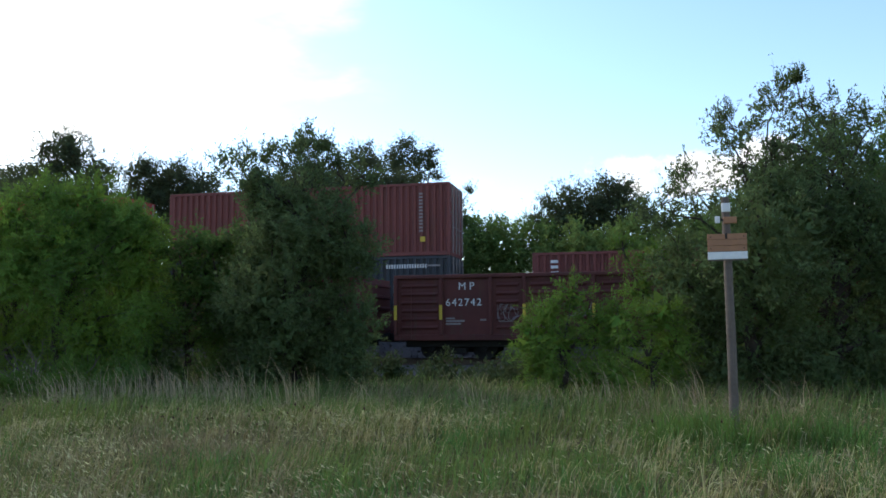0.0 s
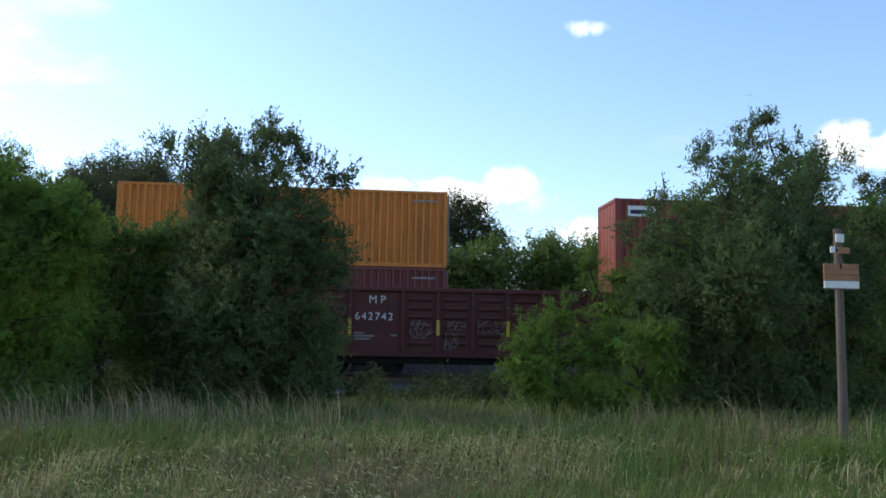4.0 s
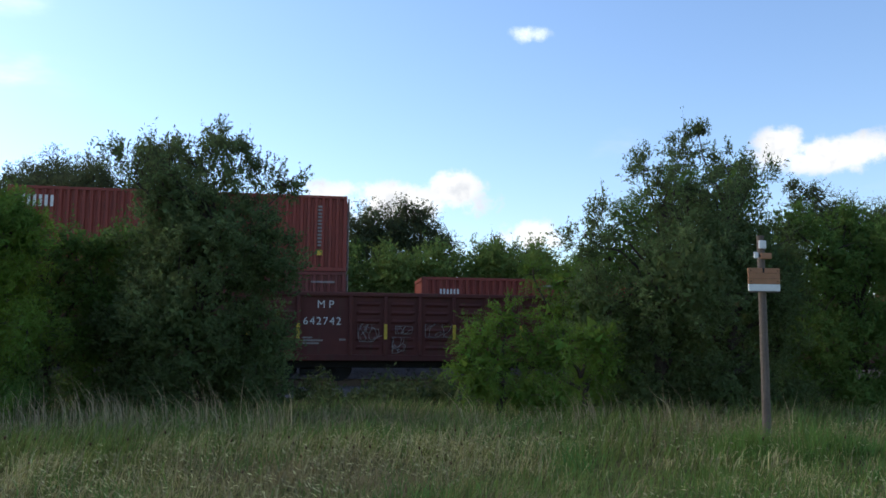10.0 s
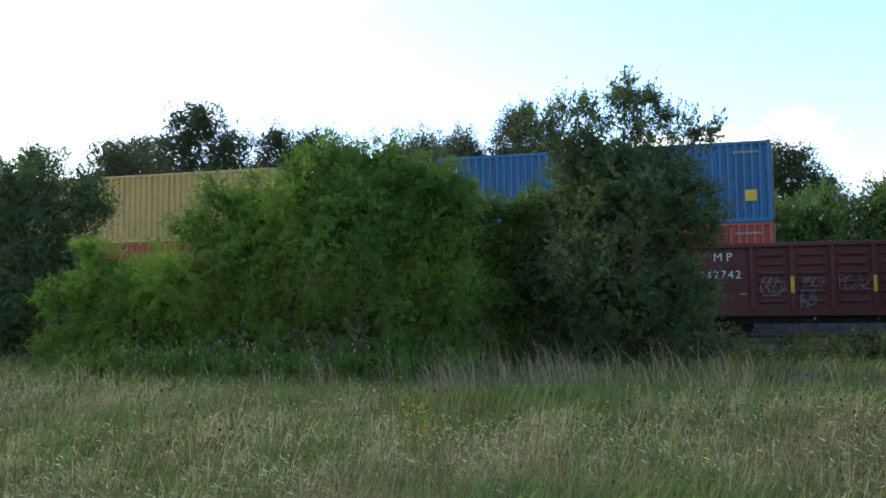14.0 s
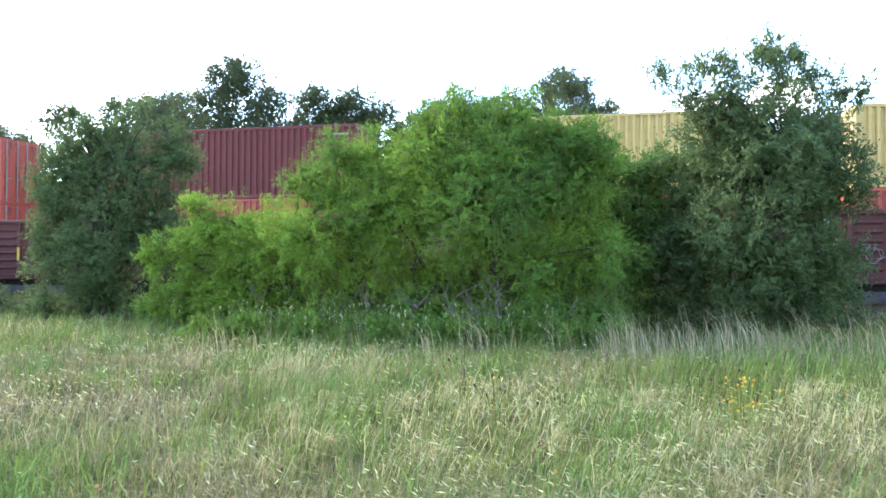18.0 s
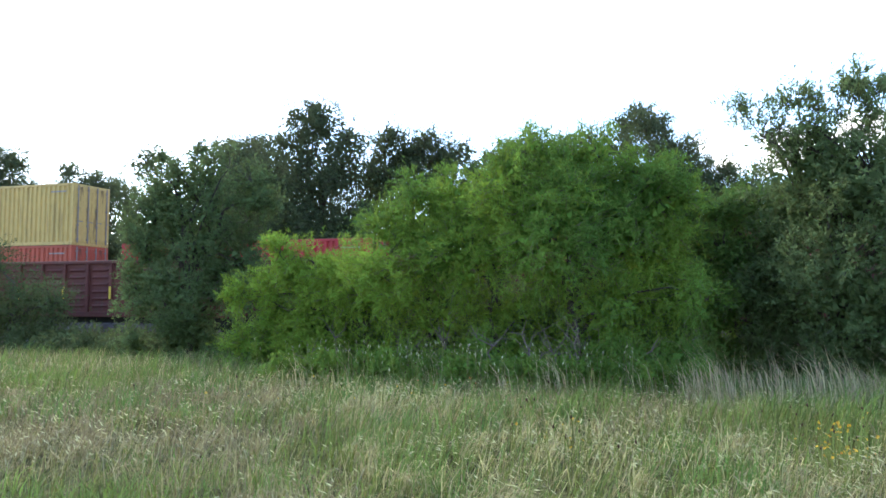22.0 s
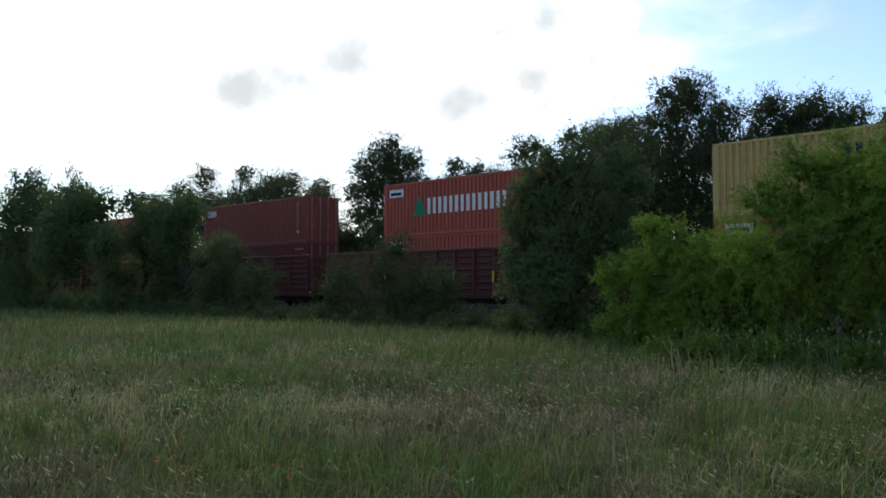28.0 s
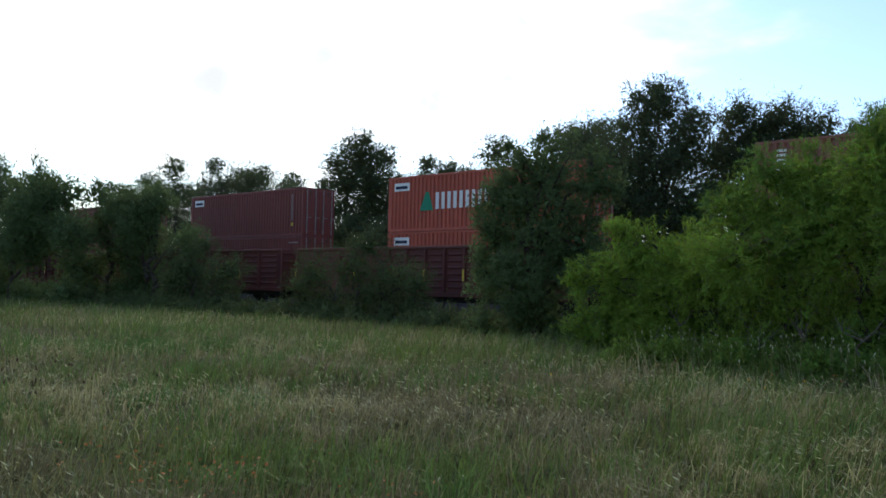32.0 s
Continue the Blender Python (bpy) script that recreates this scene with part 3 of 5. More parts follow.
def brand(c, bars, label, x, y, z):
    for me, dx, dz in bars:
        part("brand_bar", me, c, label, pose(x + dx, y, z + dz))


BRAND_WIDE = strokes(7, 0.60, 0.85, WHITE)
BRAND_NAVY = strokes(11, 0.205, 0.42, NAVY)
BRAND_SERIF = strokes(5, 0.62, 0.62, WHITE, 1.7)
BRAND_MM = strokes(2, 0.62, 1.0, NAVY)
BRAND_SC = strokes(2, 0.60, 0.62, NAVY)
BRAND_SMALL = strokes(3, 0.30, 0.42, WHITE)
BRAND_TINY = strokes(3, 0.20, 0.22, WHITE)
BRAND_STACK = stack(6, 0.36, 0.26, WHITE)
BRAND_STACK3 = stack(3, 0.28, 0.32, WHITE)
CODE_LINE = box_mesh("code_line", 0, 0.9, -0.004, 0, 0, 0.07, FADED)
PLATE = box_mesh("label_plate", 0, 1.1, -0.006, 0, 0, 0.42, WHITE)
PLATE_BAR = box_mesh("label_bar", 0.1, 0.95, -0.009, -0.006, 0.10, 0.26, NAVY)
YELLOW_PLATE = box_mesh("label_plate", 0, 0.4, -0.006, 0, 0, 0.4, YELLOW)


def triangle_mesh():
    bm = bmesh.new()
    vs = [bm.verts.new(p) for p in ((0, 0, 0), (0.95, 0, 0), (0.62, 0, 0.95), (0.40, 0, 0.95))]
    bm.faces.new(vs)
    return mesh_of("brand_mark", bm, GREEN)


TRIANGLE = triangle_mesh()
TALL_MARK = stack(6, 0.16, 0.2, FADED)
YELLOW_SMALL = box_mesh("label_plate", 0, 0.2, -0.006, 0, 0, 0.2, YELLOW)
BAND_MARK = strokes(8, 0.16, 0.16, WHITE)


def container(x0, level, rgb, words, mark="", size=40, doors=True):
    """A corrugated container that rides along; x0 is its left end at the start of the clip."""
    m = CM[size]
    length = CL if size == 40 else 6.06
    z = FAR_Z + 0.32 + (CH + 0.02) * level
    c = thing("shipping_container", pose(x0, FAR_Y, z), words, "container", "train containers")
    kids = [part("frame", m["frame"], c)]
    kids.append(part("side_panel", m["side"], c, at=pose(0, -CW / 2 + 0.004, 0)))
    kids.append(part("side_panel", m["side"], c, at=pose(length, CW / 2 - 0.004, 0, 0, 0, 180)))
    kids.append(part("roof_panel", m["roof"], c))
    kids.append(part("floor", m["floor"], c))
    kids.append(part("end_panel", m["end"], c))
    for s in (0, 180):
        kids.append(part("door", m["door"], c, at=pose(length, 0, 0) @ (Matrix.Diagonal((1, -1, 1, 1)) if s else Matrix())))
    for y in (-0.95, -0.3, 0.3, 0.95):
        part("locking_bar", m["bar"], c, at=pose(length + 0.02, y, 0))
    for cx in (0, length - 0.18):
        for cy in (-CW / 2 + 0.08, CW / 2 - 0.08):
            for cz in (0, (2.79 if size == 20 else CH) - 0.115):
                kids.append(part("corner_casting", m["casting"], c, at=pose(cx, cy, cz)))
    for k in kids:
        k.color = (*rgb, 1)
    y = -CW / 2 - 0.002
    if mark == "wide":
        brand(c, BRAND_WIDE, "large white block brand mark", 3.4, y, 1.1)
        part("brand_mark", TRIANGLE, c, "green triangular brand mark", pose(2.3, y, 1.05))
        p = part("label_plate", PLATE, c, "white label plate", pose(0.45, y, 2.15))
        part("label_bar", PLATE_BAR, p)
    elif mark == "navy":
        brand(c, BRAND_NAVY, "dark blue brand mark", 4.05, y, 1.3)
        part("brand_mark", box_mesh("brand_mark", 0, 0.9, -0.004, 0, 0, 0.9, NAVY), c, "dark blue square mark", pose(2.6, y, 1.15))
    elif mark == "serif":
        brand(c, BRAND_SERIF, "large white brand mark", 3.5, y, 1.0)
        letters("TIR", 0.32, length - 0.95, y - 0.003, 0.42, c, WHITE)
    elif mark == "double":
        brand(c, BRAND_MM, "dark blue brand mark", 4.9, y, 1.35)
        brand(c, BRAND_SC, "dark blue brand mark", 4.95, y, 0.55)
    elif mark == "small":
        brand(c, BRAND_SMALL, "small white brand mark", 0.5, y, 2.15)
    elif mark == "tiny":
        brand(c, BRAND_TINY, "small white brand mark", 0.7, y, 2.12)
    elif mark == "stack":
        brand(c, BRAND_STACK, "white upright brand mark", 0.8, y, 2.55)
    elif mark == "stack3":
        brand(c, BRAND_STACK3, "white upright brand mark", 0.7, y, 2.6)
    elif mark == "tall":
        brand(c, TALL_MARK, "pale upright lettering bars", length - 1.25, y, 2.5)
        part("label_plate", YELLOW_SMALL, c, "yellow label", pose(length - 1.2, y, 0.55))
    elif mark == "band":
        brand(c, BAND_MARK, "white lettering bars", length - 2.6, y, 2.42)
    elif mark == "plate":
        p = part("label_plate", PLATE, c, "white label plate", pose(0.5, y, 2.2))
        part("label_bar", PLATE_BAR, p)
    elif mark == "seal":
        part("label_plate", YELLOW_PLATE, c, "yellow label", pose(length - 0.9, y, 0.75))
        part("brand_mark", PLATE_SMALL, c, "small white brand mark", pose(0.4, y, 2.1))
    if level and mark in ("small", "stack", "plate") and rgb != YELLOWC:
        brand(c, TALL_MARK, "pale upright lettering bars", length - 1.1, y, 2.5)
        part("label_plate", YELLOW_SMALL, c, "yellow label", pose(length - 1.1, y, 0.6))
    elif mark != "tall":
        part("code_line", CODE_LINE, c, at=pose(length - 1.3, y, 2.48))
    MOVERS.append((c, x0, FAR_Y, z))
    return c


PLATE_SMALL = box_mesh("brand_mark", 0, 0.4, -0.006, 0, 0, 0.42, WHITE)


def well_meshes():
    m = {}
    bm = bmesh.new()
    box_into(bm, 0, 12.9, -0.05, 0.05, 0.2, 1.05, 0.02)
    box_into(bm, 0, 12.9, -0.09, 0.09, 0.98, 1.08, 0.01)
    for k in range(9):
        box_into(bm, 0.6 + 1.45 * k, 0.7 + 1.45 * k, -0.09, 0.06, 0.34, 1.0)
    m["side"] = mesh_of("side_sill", bm, GOND)
    bm = bmesh.new()
    box_into(bm, -2.0, 0.0, -1.25, 1.25, 0.86, 1.02, 0.02)
    box_into(bm, -2.0, 0.0, -0.25, 0.25, 0.55, 0.88)
    m["platform"] = mesh_of("end_platform", bm, GOND)
    m["floor"] = box_mesh("well_floor", 0, 12.9, -1.24, 1.24, 0.18, 0.315, DARK_STEEL)
    return m


WM = well_meshes()


def well_car(x0):
    w = thing("well_car", pose(x0 - 0.35, FAR_Y, FAR_Z), "dark red steel well car on the far track", "freight car", "train well cars")
    part("side_sill", WM["side"], w, at=pose(0, -1.40, 0))
    part("side_sill", WM["side"], w, at=pose(0, 1.40, 0))
    part("well_floor", WM["floor"], w)
    part("end_platform", WM["platform"], w)
    part("end_platform", WM["platform"], w, at=pose(12.9, 0, 0, 0, 0, 180))
    truck = part("truck", GM["truck"], w, at=pose(-1.2, 0, 0))
    for e in (-0.88, 0.88):
        part("wheelset", GM["wheelset"], truck, at=pose(e, 0, 0))
    MOVERS.append((w, x0 - 0.35, FAR_Y, FAR_Z))


RED, BRIGHT, CORAL = (0.25, 0.053, 0.037), (0.36, 0.03, 0.035), (0.42, 0.092, 0.056)
BROWN, DARKRED, ORANGE = (0.19, 0.052, 0.042), (0.15, 0.032, 0.027), (0.60, 0.20, 0.035)
NAVYC, BLUE, TEAL, YELLOWC, GREY = (0.025, 0.045, 0.11), (0.045, 0.15, 0.28), (0.06, 0.25, 0.21), (0.53, 0.36, 0.125), (0.05, 0.052, 0.056)
TAN, PALE = (0.25, 0.098, 0.066), (0.20, 0.21, 0.22)
NAMES = {PALE: "pale grey", TAN: "faded tan-brown", RED: "red", BRIGHT: "bright crimson", CORAL: "coral red", BROWN: "faded brown", DARKRED: "dark maroon", ORANGE: "orange", NAVYC: "navy blue", BLUE: "blue", TEAL: "teal", YELLOWC: "faded yellow", GREY: "grey"}
# left end at the start, upper colour and mark, lower colour (or a pair of short ones) and mark
TRAIN = [
    (17.0, None, "", BROWN, "stack3"), (1.8, None, "", BROWN, "stack3"), (-13.6, BROWN, "tall", GREY, "band"), (-28.0, BRIGHT, "serif", NAVYC, "small"),
    (-42.9, BROWN, "stack", BROWN, ""), (-57.3, NAVYC, "small", BROWN, "small"), (-78.7, RED, "plate", BROWN, ""), (-97.4, ORANGE, "navy", BROWN, "small"),
    (-115.9, ORANGE, "navy", PALE, "band"), (-136.6, None, "", (BROWN, BROWN), "tiny"), (-157.6, None, "", (BROWN, CORAL), ""), (-176.4, None, "", (DARKRED, DARKRED), ""),
    (-195.2, None, "", (BROWN, BRIGHT), "tiny"), (-216.1, None, "", (RED, BRIGHT), "tiny"), (-231.2, RED, "small", BROWN, ""), (-246.5, RED, "small", (CORAL, RED), ""),
    (-261.4, BROWN, "wide", BRIGHT, ""), (-276.1, DARKRED, "plate", BRIGHT, ""), (-297.0, None, "", (BROWN, BLUE), ""), (-317.8, BLUE, "seal", (TEAL, CORAL), ""),
    (-336.9, YELLOWC, "stack", CORAL, ""), (-358.2, RED, "small", BROWN, ""), (-377.0, CORAL, "plate", BROWN, ""), (-393.5, YELLOWC, "double", CORAL, ""),
    (-409.3, YELLOWC, "double", CORAL, ""), (-423.8, DARKRED, "stack3", CORAL, ""), (-440.3, CORAL, "wide", CORAL, ""), (-459.5, None, "", BROWN, "plate"),
    (-478.0, None, "", BROWN, ""), (-496.0, None, "", DARKRED, ""), (-514.6, None, "", BRIGHT, ""), (-529.6, YELLOWC, "", CORAL, ""),
    (-551.9, YELLOWC, "double", CORAL, "plate"), (-571.1, RED, "seal", TEAL, ""), (-590.7, TAN, "", TAN, ""), (-612.7, YELLOWC, "", CORAL, "plate"),
    (-635.8, YELLOWC, "double", CORAL, "plate"), (-655.1, CORAL, "wide", CORAL, "plate"), (-674.3, RED, "small", DARKRED, ""), (-697.4, CORAL, "wide", CORAL, "plate"),
    (-720.9, TAN, "stack", TAN, ""), (-740.5, CORAL, "wide", CORAL, "plate"), (-759.9, BROWN, "plate", BROWN, ""), (-779.5, BROWN, "", BROWN, ""),
]


def build_train():
    for x0, upper, umark, lower, lmark in TRAIN:
        well_car(x0)
        if isinstance(lower[0], tuple):
            for k, rgb in enumerate(lower):
                container(x0 + 6.13 * k, 0, rgb, f"short {NAMES[rgb]} corrugated steel shipping container in a well car", lmark if k == 0 else "", 21 if upper else 20)
        else:
            container(x0, 0, lower, f"{NAMES[lower]} corrugated steel shipping container in a well car", lmark)
        if upper:
            container(x0, 1, upper, f"{NAMES[upper]} corrugated steel shipping container stacked on another", umark)


build_train()


# ---- sign post ----
def tube_into(bm, pts, radii, seg=7):
    rings = []
    for i, (p, r) in enumerate(zip(pts, radii)):
        d = (pts[min(i + 1, len(pts) - 1)] - pts[max(i - 1, 0)]).normalized()
        q = d.to_track_quat("Z", "Y")
        rings.append([bm.verts.new(p + q @ Vector((r * math.cos(6.2832 * k / seg), r * math.sin(6.2832 * k / seg), 0))) for k in range(seg)])
    for a, b in zip(rings, rings[1:]):
        for k in range(seg):
            bm.faces.new((a[k], a[(k + 1) % seg], b[(k + 1) % seg], b[k]))
    bm.faces.new(rings[-1])


def sign_post():
    s = thing("sign_post", pose(6.58, 11.52, 0, 0.6, -0.2, 0), "weathered grey timber post with a small faded board", "sign post")
    bm = bmesh.new()
    cyl_into(bm, (0, 0, -0.2), (0.006, 0, 1.2), 0.066, 0.061, 12)
    cyl_into(bm, (0.006, 0, 1.19), (0, 0, 3.27), 0.061, 0.053, 12)
    part("post", mesh_of("post", bm, POST), s)
    part("cap", box_mesh("cap", -0.058, 0.058, -0.070, -0.040, 3.07, 3.19, WHITE, 0.005), s, "white reflector patch")
    bm = bmesh.new()
    for k in range(3):
        box_into(bm, -0.26, 0.25, -0.085 - 0.002 * (k % 2), -0.06, 2.53 + 0.081 * k, 2.53 + 0.081 * (k + 1) - 0.003, 0.004)
    b = part("board", mesh_of("board", bm, SIGN_TAN), s, "faded orange-brown painted board")
    part("lower_band", box_mesh("lower_band", -0.26, 0.25, -0.088, -0.06, 2.425, 2.526, WHITE, 0.004), b, "white painted band")
    part("bottom_edge", box_mesh("bottom_edge", -0.25, 0.25, -0.086, -0.06, 2.405, 2.42, POST), b, "grey timber edge")
    part("knot", box_mesh("knot", -0.03, 0.0, -0.0905, -0.084, 2.70, 2.772, DARK_STEEL, 0.004), b, "dark knot in the board")
    for x in (-0.22, 0.21):
        for z in (2.57, 2.73):
            bm = bmesh.new()
            cyl_into(bm, (x, -0.094, z), (x, -0.08, z), 0.008, seg=8)
            part("nail", mesh_of("nail", bm, DARK_STEEL), b)
    part("cross_board", box_mesh("cross_board", -0.04, 0.13, -0.085, -0.055, 2.91, 3.0, SIGN_TAN, 0.006), s, "short orange-brown board")
    part("white_plate", box_mesh("white_plate", -0.15, -0.085, -0.083, -0.055, 2.92, 3.01, WHITE, 0.004), s, "small white plate")
    part("bracket", box_mesh("bracket", -0.09, -0.03, -0.075, -0.06, 2.945, 2.975, DARK_STEEL), s)


sign_post()


# ---- trees and bushes ----
LEAF_SIZE = {"live": (0.088, 0.050), "oak": (0.105, 0.072), "mesq": (0.13, 0.024), "light": (0.12, 0.026), "green": (0.088, 0.050), "olive": (0.080, 0.046)}
CLUMPS = {"live": 56, "oak": 36, "mesq": 36, "light": 50, "green": 56, "olive": 56}
REACH = {"live": 0.80, "oak": 0.88, "mesq": 0.74, "light": 0.72, "green": 0.80, "olive": 1.0}
# sprays to a clump, their length, how far they rise, how far they hang
SPRAY = {"live": (9, 0.42, 0.40, 0.0), "oak": (8, 0.52, 0.25, 0.05), "mesq": (16, 0.62, 0.20, 0.36), "light": (9, 0.42, 0.30, 0.30), "green": (9, 0.38, 0.35, 0.10), "olive": (10, 0.55, 0.35, 0.05)}
WORDS = {"live": ("dark green small-leaved thorny tree by the railway", "tree", "tree"), "oak": ("dark oak tree standing behind the tracks", "tree", "tree"),
         "mesq": ("bright green feathery mesquite thicket by the meadow", "tree", "tree"), "light": ("yellow-green feathery bush by the track", "bush", "bush"),
         "green": ("mid-green leafy bush beside the track", "bush", "bush"), "olive": ("dull olive-green bush by the parked cars", "bush", "bush")}


def leaf_cloud(rng, lobes, kind, density, big=1.0, clumps=1.0):
    """Leaves along sprays that grow out of clumps on the lobes, over a shaded core; returns corners, faces, and the sprays' roots and tips."""
    size, width = LEAF_SIZE[kind]
    size, width = size * big, width * big
    tw, length, rise, hang = SPRAY[kind]
    lob = np.array(lobes, dtype=float)
    top = (lob[:, 2] + lob[:, 3]).max()
    cl, cr, cd, ca = [], [], [], []
    for x, y, z, r in lobes:
        airy = kind == "live" and top > 5.0 and r < 0.8 and z > 0.60 * top
        n = max(6 if r > 0.3 else 2, min(300, int(CLUMPS[kind] * clumps * max(r, 0.35) ** 1.8 * (0.8 if airy else 1.0))))
        d = rng.normal(size=(n, 3))
        d /= np.linalg.norm(d, axis=1)[:, None]
        k = rng.uniform(0.35, 1.0, size=(n, 1)) ** (1.0 if airy else 0.5)
        cl.append(np.array([x, y, z]) + d * k * r * REACH[kind])
        cr.append(np.full(n, min(0.62 * r + 0.15, length * max(1.0, 0.8 * big, 0.42 * r))))
        cd.append(d)
        ca.append(np.full(n, 1.0 if airy else 0.0))
    cl, cr, cd, ca = np.concatenate(cl), np.concatenate(cr), np.concatenate(cd), np.concatenate(ca)
    # no clump deep inside another lobe, where none would show
    deep = np.zeros(len(cl), bool)
    for x, y, z, r in lobes:
        deep |= np.linalg.norm(cl - np.array([x, y, z]), axis=1) < 0.52 * r - 0.05
    ok = (cl[:, 2] > 0.1) & ~deep
    cl, cr, cd, ca = cl[ok], cr[ok], cd[ok], ca[ok]
    m = tw * len(cl)
    tdir = rng.normal(size=(m, 3)) * (0.42 if kind in ("mesq", "light") else 0.62) + np.repeat(cd, tw, 0) * 0.75
    tdir[:, 2] += rise + 0.35 * np.repeat(ca, tw)
    tdir /= np.linalg.norm(tdir, axis=1)[:, None]
    tlen = np.repeat(cr, tw) * rng.uniform(0.35, 1.15, m)
    # a few upright shoots stand out of the crown
    shoot = (rng.uniform(0, 1, m) < (0.07 if kind in ("live", "olive", "green") else 0.04)) & (np.repeat(cd, tw, 0)[:, 2] > 0.2)
    tlen[shoot] *= 1.35
    tdir[shoot] = tdir[shoot] * 0.5 + np.array([0, 0, 0.8])
    troot = np.repeat(cl, tw, 0) + rng.normal(size=(m, 3)) * (np.repeat(cr, tw) * 0.16)[:, None]
    per = max(2, int(round(density / max(m, 1))))
    n = per * m
    u = rng.uniform(0.05, 1, (n, 1)) ** 0.8
    p = np.repeat(troot, per, 0) + np.repeat(tdir * tlen[:, None], per, 0) * u
    p[:, 2] -= (np.repeat(tlen, per) * u[:, 0] ** 2) * hang
    p += rng.normal(size=(n, 3)) * 0.028 * big
    p[:, 2] = np.maximum(p[:, 2], 0.03)
    # a leaf faces outwards from its clump and upwards to the light, more or less
    out = np.repeat(tdir, per, 0) * 0.35 + np.repeat(np.repeat(cd, tw, 0), per, 0) * 0.55 + rng.normal(size=(n, 3)) * 0.42
    out[:, 2] += 0.40
    a = np.repeat(tdir, per, 0) * 0.7 + rng.normal(size=(n, 3)) * 0.55
    a[:, 2] -= hang * u[:, 0]
    b = np.cross(out, a)
    b /= np.linalg.norm(b, axis=1)[:, None] + 1e-6
    a /= np.linalg.norm(a, axis=1)[:, None]
    s = rng.uniform(0.6, 1.35, (n, 1))
    L, W = a * size * s, b * width * s
    v = np.stack([p - L * 0.5, p + W * 0.5 + L * 0.12, p + L * 0.5 - W * 0.35], 1).reshape(-1, 3)
    # the core: larger leaves in the shade inside
    cv = []
    for x, y, z, r in lobes:
        if kind == "live" and top > 5.0 and r < 0.8 and z > 0.60 * top or r < 0.4:
            continue
        k = int(420 * r * r / big ** 2)
        d = rng.normal(size=(k, 3))
        d *= (rng.uniform(0, 1, (k, 1)) ** 0.4) * 0.60 * r / np.linalg.norm(d, axis=1)[:, None]
        c = np.array([x, y, z]) + d
        e = 0.085 * big * rng.normal(size=(k, 2, 3))
        cv.append(np.stack([c - e[:, 0] * 0.6, c + e[:, 0] * 0.6, c + e[:, 1]], 1).reshape(-1, 3))
    if cv:
        cv = np.concatenate(cv)
        cv[:, 2] = np.maximum(cv[:, 2], 0.03)
        v = np.concatenate([v, cv])
    f = np.arange(len(v)).reshape(-1, 3)
    tip = troot + tdir * tlen[:, None] * 0.9
    tip[:, 2] -= tlen * hang * 0.8
    show = (np.repeat(ca, tw) > 0) | (np.arange(m) % 4 == 0)
    return v, f, (troot[show], tip[show])


def spray_stems(roots, tips, thick):
    """Thin stems of the sprays, a long thin blade each."""
    side = np.cross(tips - roots, np.array([0.3, 1.0, 0.2]))
    side *= thick / (np.linalg.norm(side, axis=1)[:, None] + 1e-6)
    v = np.stack([roots - side, roots + side, tips], 1).reshape(-1, 3)
    return v, np.arange(len(v)).reshape(-1, 3)


def limb_path(p, q, rng, n=5, wob=0.12):
    L = (q - p).length
    out = []
    for i in range(n + 1):
        u = i / n
        w = Vector(rng.normal(size=3)) * wob * L * 0.35 * math.sin(math.pi * u)
        out.append(p.lerp(q, u) + w + Vector((0, 0, 0.10 * L * math.sin(math.pi * u))))
    return out


def skirt(rng, kind, lobes):
    """Low growth round the foot of a tree or bush."""
    if kind == "oak":
        # the crown goes down to the undergrowth, and its lobes join
        low = [(x + s * 0.65 * r + rng.normal() * 0.2, y, z - 1.2 * r * k, 0.9 * r) for x, y, z, r in lobes for k in (1, 2) for s in (-1, 1) if r > 0.6 and z - 1.2 * r * k > 4.2]
        row = sorted(lobes)
        for p, q in zip(row, row[1:]):
            if q[0] - p[0] < 3.2 and abs(q[2] - p[2]) < 2.5:
                low.append(((p[0] + q[0]) / 2, 0.3, (p[2] + q[2]) / 2 - 0.5, 0.45 * (p[3] + q[3])))
        return low
    x0, x1 = min(l[0] - 0.4 * l[3] for l in lobes), max(l[0] + 0.4 * l[3] for l in lobes)
    n = max(2, int((x1 - x0) / 0.9))
    return [(x0 + (x1 - x0) * (i + 0.5) / n, rng.uniform(-0.7, 0.4), rng.uniform(0.35, 0.7), rng.uniform(0.5, 0.75)) for i in range(n)]


